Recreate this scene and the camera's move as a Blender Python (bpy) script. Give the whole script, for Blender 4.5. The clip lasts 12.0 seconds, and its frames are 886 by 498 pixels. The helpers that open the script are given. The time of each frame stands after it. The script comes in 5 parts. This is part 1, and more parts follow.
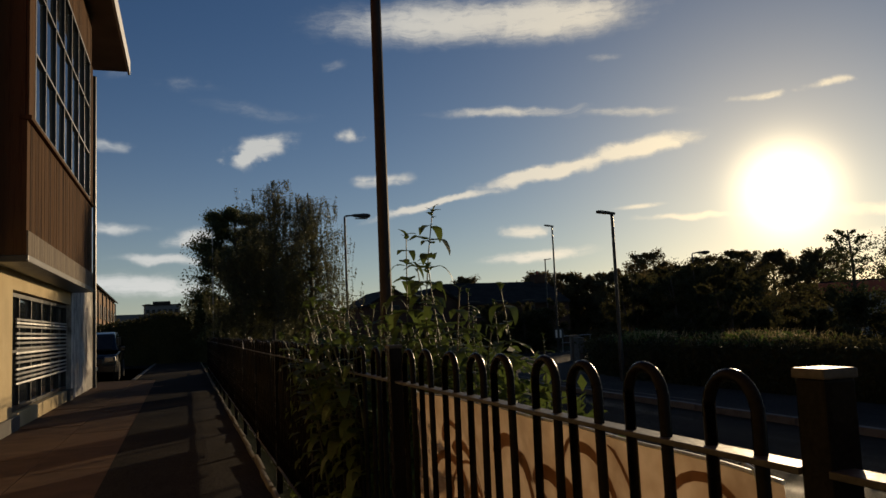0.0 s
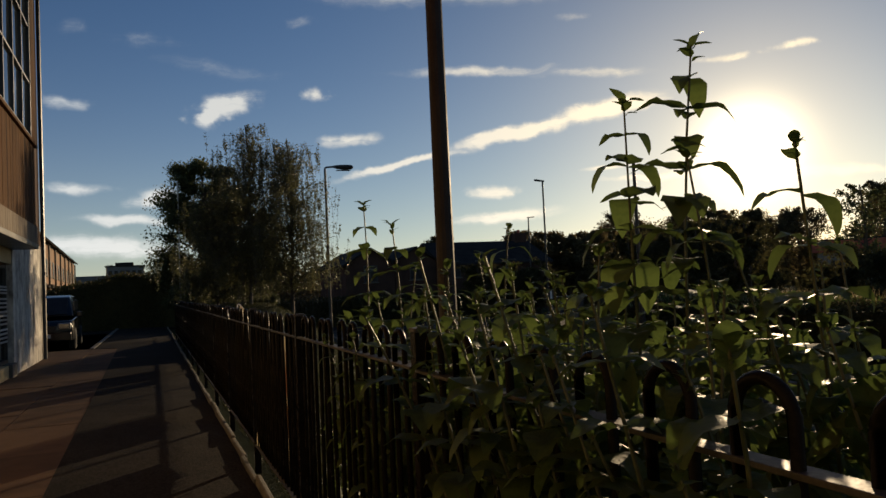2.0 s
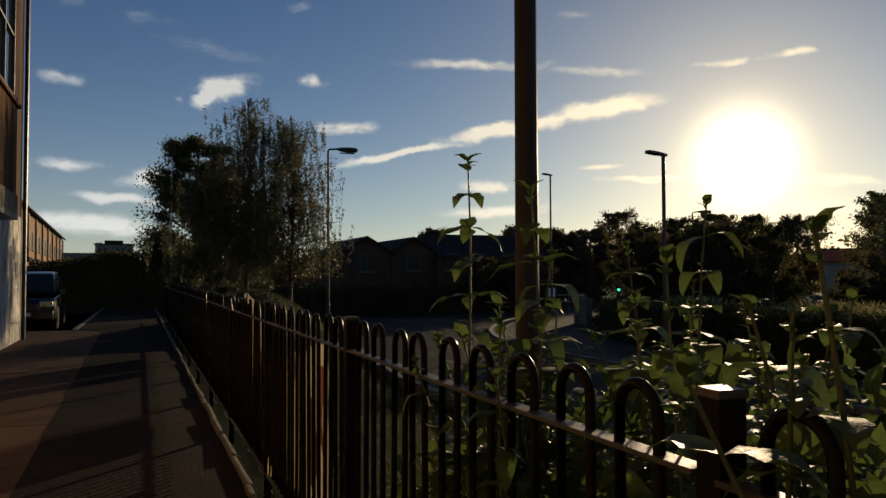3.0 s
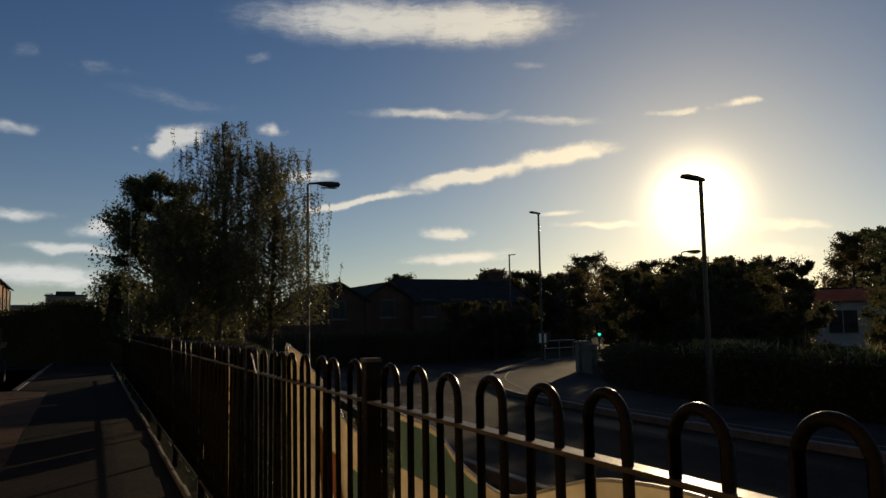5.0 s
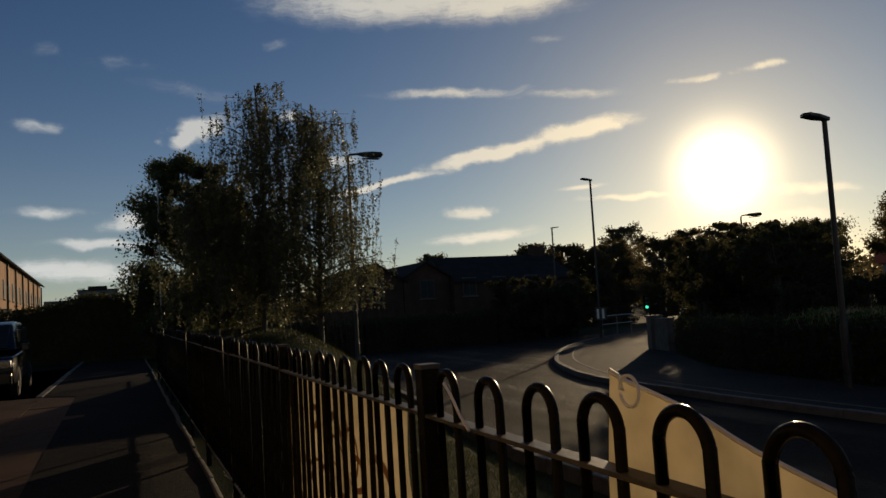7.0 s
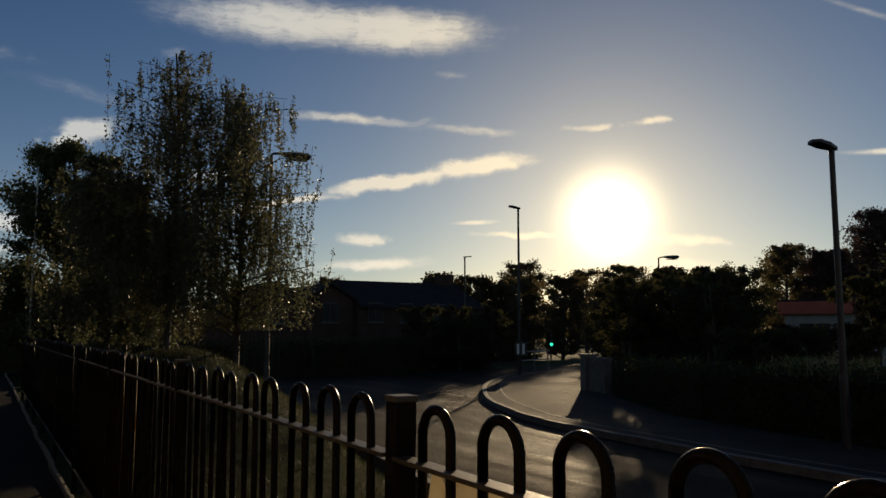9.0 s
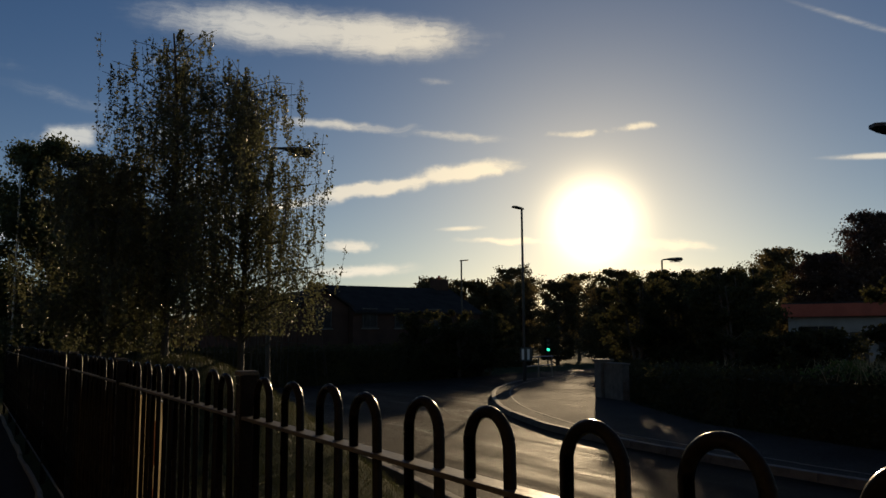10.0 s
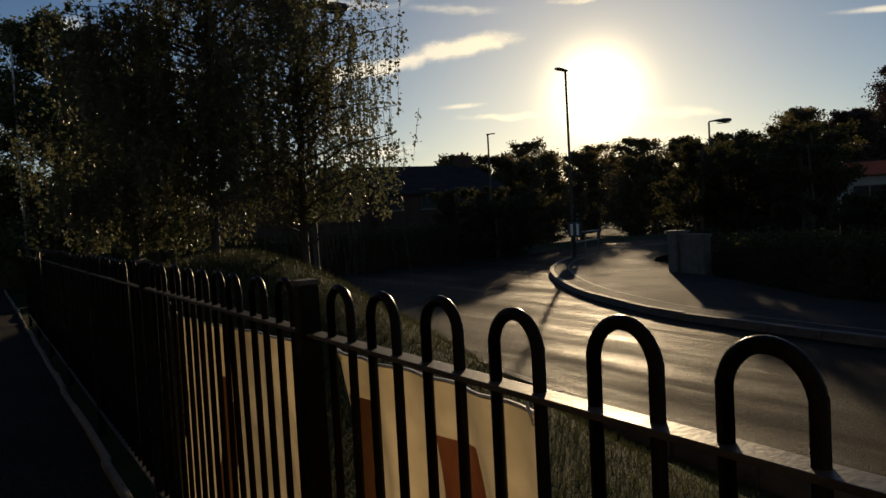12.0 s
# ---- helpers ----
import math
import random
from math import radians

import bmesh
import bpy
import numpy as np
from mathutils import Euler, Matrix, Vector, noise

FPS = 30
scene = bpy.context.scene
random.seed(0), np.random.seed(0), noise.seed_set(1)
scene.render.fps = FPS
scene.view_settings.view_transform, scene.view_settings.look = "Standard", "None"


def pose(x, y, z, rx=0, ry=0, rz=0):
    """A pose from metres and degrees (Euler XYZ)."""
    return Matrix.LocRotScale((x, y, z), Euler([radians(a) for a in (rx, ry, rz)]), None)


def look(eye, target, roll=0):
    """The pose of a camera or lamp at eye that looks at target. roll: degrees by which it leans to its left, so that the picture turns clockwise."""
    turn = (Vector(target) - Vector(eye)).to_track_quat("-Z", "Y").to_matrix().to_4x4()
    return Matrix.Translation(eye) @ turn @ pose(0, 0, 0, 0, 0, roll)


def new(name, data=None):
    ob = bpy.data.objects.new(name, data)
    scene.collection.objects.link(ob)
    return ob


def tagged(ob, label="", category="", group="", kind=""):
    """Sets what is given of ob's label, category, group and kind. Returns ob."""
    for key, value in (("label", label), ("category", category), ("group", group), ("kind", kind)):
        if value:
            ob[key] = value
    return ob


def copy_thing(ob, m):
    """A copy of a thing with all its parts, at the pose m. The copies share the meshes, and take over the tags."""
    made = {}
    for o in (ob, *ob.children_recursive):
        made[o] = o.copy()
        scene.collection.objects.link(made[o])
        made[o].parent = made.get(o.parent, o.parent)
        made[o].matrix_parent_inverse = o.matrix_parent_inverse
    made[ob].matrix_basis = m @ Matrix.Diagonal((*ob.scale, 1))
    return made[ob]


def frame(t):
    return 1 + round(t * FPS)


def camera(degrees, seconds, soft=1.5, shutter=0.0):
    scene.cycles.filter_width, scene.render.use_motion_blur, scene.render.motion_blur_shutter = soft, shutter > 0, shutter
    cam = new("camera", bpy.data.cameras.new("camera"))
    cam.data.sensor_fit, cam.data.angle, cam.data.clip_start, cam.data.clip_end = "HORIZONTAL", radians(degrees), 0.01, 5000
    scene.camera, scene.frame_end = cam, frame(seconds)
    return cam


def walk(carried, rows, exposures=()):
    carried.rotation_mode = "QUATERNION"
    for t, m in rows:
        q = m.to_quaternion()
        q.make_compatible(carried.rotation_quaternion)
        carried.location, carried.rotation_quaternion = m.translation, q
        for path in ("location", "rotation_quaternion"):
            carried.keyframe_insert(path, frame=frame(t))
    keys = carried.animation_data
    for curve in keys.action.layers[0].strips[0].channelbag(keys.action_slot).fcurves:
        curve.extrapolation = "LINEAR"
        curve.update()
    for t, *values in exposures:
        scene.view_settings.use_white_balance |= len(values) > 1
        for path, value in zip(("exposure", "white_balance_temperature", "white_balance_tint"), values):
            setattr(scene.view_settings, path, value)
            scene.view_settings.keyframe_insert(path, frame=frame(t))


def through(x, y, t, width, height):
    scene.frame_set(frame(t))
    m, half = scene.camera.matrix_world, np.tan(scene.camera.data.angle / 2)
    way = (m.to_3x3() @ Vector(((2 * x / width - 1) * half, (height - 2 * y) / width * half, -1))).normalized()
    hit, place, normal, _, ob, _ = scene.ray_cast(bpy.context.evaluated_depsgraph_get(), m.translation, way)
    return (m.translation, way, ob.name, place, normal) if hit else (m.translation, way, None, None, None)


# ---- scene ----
cam = camera(59.8, 12.0)
PATH = [
    (0.0, -0.025, 0.313, 1.452, -18.35, 5.63, 2.50),
    (0.5, -0.071, 0.976, 1.455, -18.57, 5.38, 1.09),
    (1.0, -0.057, 1.661, 1.457, -19.82, 5.93, 2.24),
    (1.5, -0.027, 2.443, 1.496, -17.04, 3.56, 2.21),
    (2.0, -0.038, 3.077, 1.511, -20.78, 2.60, 2.69),
    (2.5, -0.033, 3.825, 1.548, -20.39, 1.47, -0.04),
    (4.5, -0.090, 6.559, 1.501, -25.86, 4.96, 3.16),
    (5.0, -0.083, 7.327, 1.493, -24.41, 5.49, 1.01),
    (5.5, -0.057, 7.851, 1.483, -26.53, 5.06, 2.50),
    (6.0, 0.008, 8.564, 1.495, -26.54, 4.93, -0.37),
    (6.5, -0.015, 9.193, 1.513, -27.08, 4.51, 0.52),
    (7.0, 0.000, 9.938, 1.541, -22.38, 4.06, 3.35),
    (7.5, -0.035, 10.563, 1.548, -26.95, 1.98, 1.61),
    (9.5, -0.023, 13.261, 1.501, -30.89, 6.60, 0.26),
    (10.0, 0.021, 13.927, 1.486, -31.74, 6.39, 0.41),
    (10.5, 0.038, 14.626, 1.520, -37.02, 6.10, -0.79),
    (11.0, 0.083, 15.335, 1.505, -38.63, 2.17, -0.36),
    (11.5, 0.050, 15.956, 1.503, -32.88, 1.08, 1.85),
    (12.0, 0.069, 16.636, 1.515, -31.30, -2.51, 3.22),
]
walk(cam, [(t, pose(x, y, z, 90 + pitch, roll, yaw)) for t, x, y, z, yaw, pitch, roll in PATH],
     [(0.0, -0.05), (1.0, 0.0), (2.0, 0.28), (2.5, 0.22), (4.5, 0.05), (5.5, 0.0), (7.0, -0.08), (9.5, 0.0), (11.0, 0.05), (12.0, 0.15)])

# ---- sky, sun, exposure ----
SUN_AZ, SUN_EL = 43.0, 8.2
world = bpy.data.worlds.new("sky")
scene.world = world
world.use_nodes = True
SKY_STRENGTH = 0.062


def build_sky():
    nt = world.node_tree
    nt.nodes.clear()

    def node(kind, **sets):
        n = nt.nodes.new(kind)
        for k, v in sets.items():
            setattr(n, k, v)
        return n

    def put(n, i, v):
        if hasattr(v, "is_output"):
            nt.links.new(v, n.inputs[i])
        else:
            n.inputs[i].default_value = v

    def math_node(op, a, b=0.0, clamp=False):
        n = node("ShaderNodeMath", operation=op, use_clamp=clamp)
        put(n, 0, a)
        put(n, 1, b)
        return n.outputs[0]

    def mix(a, b, f, kind="MIX"):
        n = node("ShaderNodeMixRGB", blend_type=kind)
        put(n, 0, f)
        put(n, 1, a)
        put(n, 2, b)
        return n.outputs[0]

    sky = node("ShaderNodeTexSky", sky_type="NISHITA", sun_disc=False)
    sky.sun_elevation, sky.sun_rotation = radians(SUN_EL), radians(SUN_AZ)
    sky.altitude, sky.air_density, sky.dust_density, sky.ozone_density = 50, 1.0, 0.25, 3.0
    coord = node("ShaderNodeTexCoord")
    sep = node("ShaderNodeSeparateXYZ")
    nt.links.new(coord.outputs["Generated"], sep.inputs[0])
    az = math_node("MULTIPLY", math_node("ARCTAN2", sep.outputs[0], sep.outputs[1]), 57.2958)
    el = math_node("MULTIPLY", math_node("ARCSINE", sep.outputs[2]), 57.2958)
    comb = node("ShaderNodeCombineXYZ")
    put(comb, 0, az)
    put(comb, 1, el)
    # the air's unrest bends the clouds' edges
    warp = node("ShaderNodeTexNoise")
    put(warp, "Scale", 0.45)
    put(warp, "Detail", 5.0)
    nt.links.new(comb.outputs[0], warp.inputs["Vector"])
    off = node("ShaderNodeVectorMath", operation="SUBTRACT")
    nt.links.new(warp.outputs["Color"], off.inputs[0])
    off.inputs[1].default_value = (0.5, 0.5, 0.5)
    amp = node("ShaderNodeVectorMath", operation="MULTIPLY")
    nt.links.new(off.outputs[0], amp.inputs[0])
    amp.inputs[1].default_value = (5.0, 1.0, 0)
    bent = node("ShaderNodeVectorMath", operation="ADD")
    nt.links.new(comb.outputs[0], bent.inputs[0])
    nt.links.new(amp.outputs[0], bent.inputs[1])
    # azimuth, elevation, half length, half thickness, tilt, density
    clouds = (
        (20.0, 22.0, 16.0, 1.7, 0, 0.8), (27.0, 21.8, 11.5, 1.7, -2, 0.9),
        (33.0, 12.0, 6.5, 0.72, 8, 1.0), (26.5, 10.8, 9.0, 0.62, 10, 1.0), (18.0, 9.0, 9.0, 0.36, 12, 0.9),
        (5.4, 13.5, 3.6, 0.8, 8, 1.0), (4.4, 12.7, 1.9, 0.9, 20, 1.0), (12.0, 14.2, 1.7, 0.6, 4, 0.75), (14.2, 10.9, 3.4, 0.55, 4, 0.75),
        (24.0, 15.4, 9.5, 0.42, -2, 0.6), (33.0, 14.6, 7.5, 0.4, -4, 0.48), (42.0, 14.6, 3.0, 0.3, 1, 0.62),
        (46.0, 14.8, 2.0, 0.32, 4, 0.65), (24.9, 6.7, 3.0, 0.5, 2, 0.75), (25.5, 4.8, 6.5, 0.55, 3, 0.8),
        (33.2, 7.9, 2.8, 0.22, 2, 0.7), (37.0, 6.9, 6.0, 0.3, -2, 0.8), (48.5, 6.3, 5.0, 0.5, -6, 0.8),
        (48.0, 4.6, 5.0, 0.5, -4, 0.7), (-5.0, 13.1, 2.8, 0.5, 0, 0.55), (-4.6, 7.6, 3.6, 0.42, 0, 0.75),
        (-1.5, 5.4, 5.0, 0.45, -4, 0.8), (-3.0, 3.6, 8.0, 0.9, -4, 0.85), (0.5, 6.9, 3.4, 0.7, 3, 0.8),
        (5.0, 15.9, 8.0, 0.7, -8, 0.3), (0.0, 17.6, 4.0, 0.7, 0, 0.3), (-4.5, 18.1, 3.0, 0.6, 0, 0.3),
        (31.0, 18.7, 2.6, 0.35, 0, 0.35), (64.0, 11.2, 8.0, 0.26, -4, 1.0), (61.0, 20.0, 8.5, 0.26, -27, 0.4),
        (-22.0, 9.0, 12.0, 1.4, 3, 0.6), (85.0, 16.0, 14.0, 1.6, 5, 0.5), (120.0, 20.0, 24.0, 3.0, 4, 0.5),
        (-80.0, 24.0, 30.0, 4.0, -4, 0.5), (170.0, 18.0, 30.0, 3.0, 2, 0.5), (11.0, 19.1, 2.5, 0.4, 2, 0.35),
    )
    total = 0.0
    for a, e, long, thick, tilt, dense in clouds:
        m = node("ShaderNodeMapping", vector_type="TEXTURE")
        straight = thick < 0.28
        nt.links.new((comb if straight else bent).outputs[0], m.inputs["Vector"])
        m.inputs["Location"].default_value = (a, e, 0)
        m.inputs["Rotation"].default_value = (0, 0, radians(tilt))
        m.inputs["Scale"].default_value = (long, thick * 1.5, 1)
        r = node("ShaderNodeVectorMath", operation="LENGTH")
        nt.links.new(m.outputs[0], r.inputs[0])
        ramp = node("ShaderNodeMapRange", interpolation_type="SMOOTHSTEP")
        put(ramp, "Value", r.outputs["Value"])
        for k, v in (("From Min", 0.05), ("From Max", 1.05), ("To Min", dense * 1.15), ("To Max", 0.0)):
            ramp.inputs[k].default_value = v
        total = math_node("MAXIMUM", ramp.outputs[0], total)
    # fibres drawn out along the wind eat into the clouds' edges
    grain = node("ShaderNodeTexNoise")
    stretch = node("ShaderNodeVectorMath", operation="MULTIPLY")
    nt.links.new(bent.outputs[0], stretch.inputs[0])
    stretch.inputs[1].default_value = (0.3, 1.25, 0)
    nt.links.new(stretch.outputs[0], grain.inputs["Vector"])
    put(grain, "Scale", 1.9)
    put(grain, "Detail", 9.0)
    put(grain, "Roughness", 0.68)
    torn = math_node("MULTIPLY", total, math_node("MULTIPLY_ADD", grain.outputs["Fac"], 1.7))
    torn.node.inputs[1].links[0].from_node.inputs[2].default_value = 0.12
    edge = node("ShaderNodeMapRange", interpolation_type="SMOOTHSTEP")
    put(edge, "Value", torn)
    for k, v in (("From Min", 0.10), ("From Max", 0.9), ("To Min", 0.0), ("To Max", 1.0)):
        edge.inputs[k].default_value = v
    cover = math_node("MULTIPLY", edge.outputs[0], math_node("MINIMUM", math_node("MULTIPLY_ADD", total, 0.9), 1.0), clamp=True)
    cover.node.inputs[1].links[0].from_node.inputs[0].links[0].from_node.inputs[2].default_value = 0.2
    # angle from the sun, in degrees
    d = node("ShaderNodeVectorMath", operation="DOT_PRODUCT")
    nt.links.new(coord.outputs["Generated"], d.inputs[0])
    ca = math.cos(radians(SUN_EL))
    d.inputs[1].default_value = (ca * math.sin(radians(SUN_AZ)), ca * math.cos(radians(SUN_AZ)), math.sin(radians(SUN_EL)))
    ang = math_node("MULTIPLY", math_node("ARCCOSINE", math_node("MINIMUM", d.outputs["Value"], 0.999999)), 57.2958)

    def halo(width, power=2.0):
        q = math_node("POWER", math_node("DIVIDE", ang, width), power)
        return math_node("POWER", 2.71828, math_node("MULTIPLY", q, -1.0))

    base = mix((0, 0, 0, 1), sky.outputs[0], 1.0)
    behind = node("ShaderNodeMapRange", interpolation_type="SMOOTHSTEP")
    put(behind, "Value", ang)
    for k, v in (("From Min", 75.0), ("From Max", 140.0), ("To Min", 0.0), ("To Max", 1.0)):
        behind.inputs[k].default_value = v
    away = mix(SKY_TINT, BACK_TINT, behind.outputs[0])
    tint = mix(base, mix(away, SUN_TINT, halo(22.0, 1.4)), 1.0, "MULTIPLY")
    white = mix(CLOUD_FAR, CLOUD_NEAR, halo(24.0, 1.5))
    clouded = mix(tint, white, cover)
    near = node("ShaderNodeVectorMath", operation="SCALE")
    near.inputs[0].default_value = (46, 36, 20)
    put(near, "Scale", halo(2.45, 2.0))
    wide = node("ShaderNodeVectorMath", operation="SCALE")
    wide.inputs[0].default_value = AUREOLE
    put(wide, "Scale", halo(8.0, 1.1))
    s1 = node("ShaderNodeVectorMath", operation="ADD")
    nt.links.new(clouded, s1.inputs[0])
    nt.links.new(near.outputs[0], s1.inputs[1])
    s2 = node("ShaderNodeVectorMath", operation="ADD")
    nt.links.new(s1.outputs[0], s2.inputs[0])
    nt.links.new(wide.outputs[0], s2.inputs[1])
    # pale haze low over the horizon
    haze = node("ShaderNodeVectorMath", operation="SCALE")
    haze.inputs[0].default_value = HAZE
    low = math_node("DIVIDE", math_node("ABSOLUTE", el), -6.0)
    put(haze, "Scale", math_node("POWER", 2.71828, low))
    s3 = node("ShaderNodeVectorMath", operation="ADD")
    nt.links.new(s2.outputs[0], s3.inputs[0])
    nt.links.new(haze.outputs[0], s3.inputs[1])
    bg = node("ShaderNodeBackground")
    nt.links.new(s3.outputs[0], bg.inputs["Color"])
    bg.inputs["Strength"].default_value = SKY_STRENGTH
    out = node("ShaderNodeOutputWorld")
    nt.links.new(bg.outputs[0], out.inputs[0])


SKY_TINT, SUN_TINT, BACK_TINT = (0.57, 0.71, 0.92, 1), (0.82, 0.80, 0.82, 1), (1.1, 1.05, 1.0, 1)
CLOUD_FAR, CLOUD_NEAR = (7.5, 8.0, 8.4, 1), (15.0, 12.6, 8.8, 1)
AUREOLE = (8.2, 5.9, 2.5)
HAZE = (5.0, 4.7, 3.8)
build_sky()

sun = new("sun", bpy.data.lights.new("sun", "SUN"))
sun.data.energy, sun.data.angle, sun.data.color = 3.0, radians(0.6), (1.0, 0.74, 0.44)
sun.matrix_world = look((0, 0, 0), (-math.sin(radians(SUN_AZ)), -math.cos(radians(SUN_AZ)), -math.tan(radians(SUN_EL))))


# ---- materials ----
def material(name, dark, light, rough=0.7, metal=0.0, scale=6.0, fine=60.0, bump=0.25, depth=0.01, through=0.0, per_object=0.0, stretch=None, spec=0.5, placed=False):
    """A surface with variation at two scales, fine relief, and if wanted a share of light let through."""
    m = bpy.data.materials.new(name)
    m.use_nodes = True
    nt = m.node_tree
    p = nt.nodes["Principled BSDF"]
    coord = nt.nodes.new("ShaderNodeTexCoord")
    vec = nt.nodes.new("ShaderNodeNewGeometry").outputs["Position"] if placed else coord.outputs["Object"]
    if stretch:
        mp = nt.nodes.new("ShaderNodeMapping")
        mp.inputs["Scale"].default_value = stretch
        nt.links.new(vec, mp.inputs[0])
        vec = mp.outputs[0]
    big, small = nt.nodes.new("ShaderNodeTexNoise"), nt.nodes.new("ShaderNodeTexNoise")
    for n, s, d in ((big, scale, 4), (small, fine, 3)):
        n.inputs["Scale"].default_value = s
        n.inputs["Detail"].default_value = d
        nt.links.new(vec, n.inputs["Vector"])
    add = nt.nodes.new("ShaderNodeMath")
    add.operation = "MULTIPLY_ADD"
    nt.links.new(small.outputs["Fac"], add.inputs[0])
    add.inputs[1].default_value = 0.6
    nt.links.new(big.outputs["Fac"], add.inputs[2])
    fac = add.outputs[0]
    if per_object:
        info = nt.nodes.new("ShaderNodeObjectInfo")
        a2 = nt.nodes.new("ShaderNodeMath")
        a2.operation = "MULTIPLY_ADD"
        nt.links.new(info.outputs["Random"], a2.inputs[0])
        a2.inputs[1].default_value = per_object
        nt.links.new(fac, a2.inputs[2])
        fac = a2.outputs[0]
    ramp = nt.nodes.new("ShaderNodeValToRGB")
    ramp.color_ramp.elements[0].position, ramp.color_ramp.elements[1].position = 0.55, 1.05
    ramp.color_ramp.elements[0].color, ramp.color_ramp.elements[1].color = (*dark, 1), (*light, 1)
    nt.links.new(fac, ramp.inputs[0])
    nt.links.new(ramp.outputs[0], p.inputs["Base Color"])
    rr = nt.nodes.new("ShaderNodeMapRange")
    nt.links.new(big.outputs["Fac"], rr.inputs[0])
    rr.inputs["To Min"].default_value, rr.inputs["To Max"].default_value = max(rough - 0.12, 0.02), min(rough + 0.12, 1.0)
    nt.links.new(rr.outputs[0], p.inputs["Roughness"])
    p.inputs["Metallic"].default_value = metal
    p.inputs["Specular IOR Level"].default_value = spec
    if bump:
        b = nt.nodes.new("ShaderNodeBump")
        b.inputs["Strength"].default_value, b.inputs["Distance"].default_value = bump, depth
        nt.links.new(small.outputs["Fac"], b.inputs["Height"])
        nt.links.new(b.outputs[0], p.inputs["Normal"])
    if through:
        t = nt.nodes.new("ShaderNodeBsdfTranslucent")
        nt.links.new(ramp.outputs[0], t.inputs["Color"])
        mx = nt.nodes.new("ShaderNodeMixShader")
        mx.inputs[0].default_value = through
        nt.links.new(p.outputs[0], mx.inputs[1])
        nt.links.new(t.outputs[0], mx.inputs[2])
        nt.links.new(mx.outputs[0], nt.nodes["Material Output"].inputs[0])
    return m


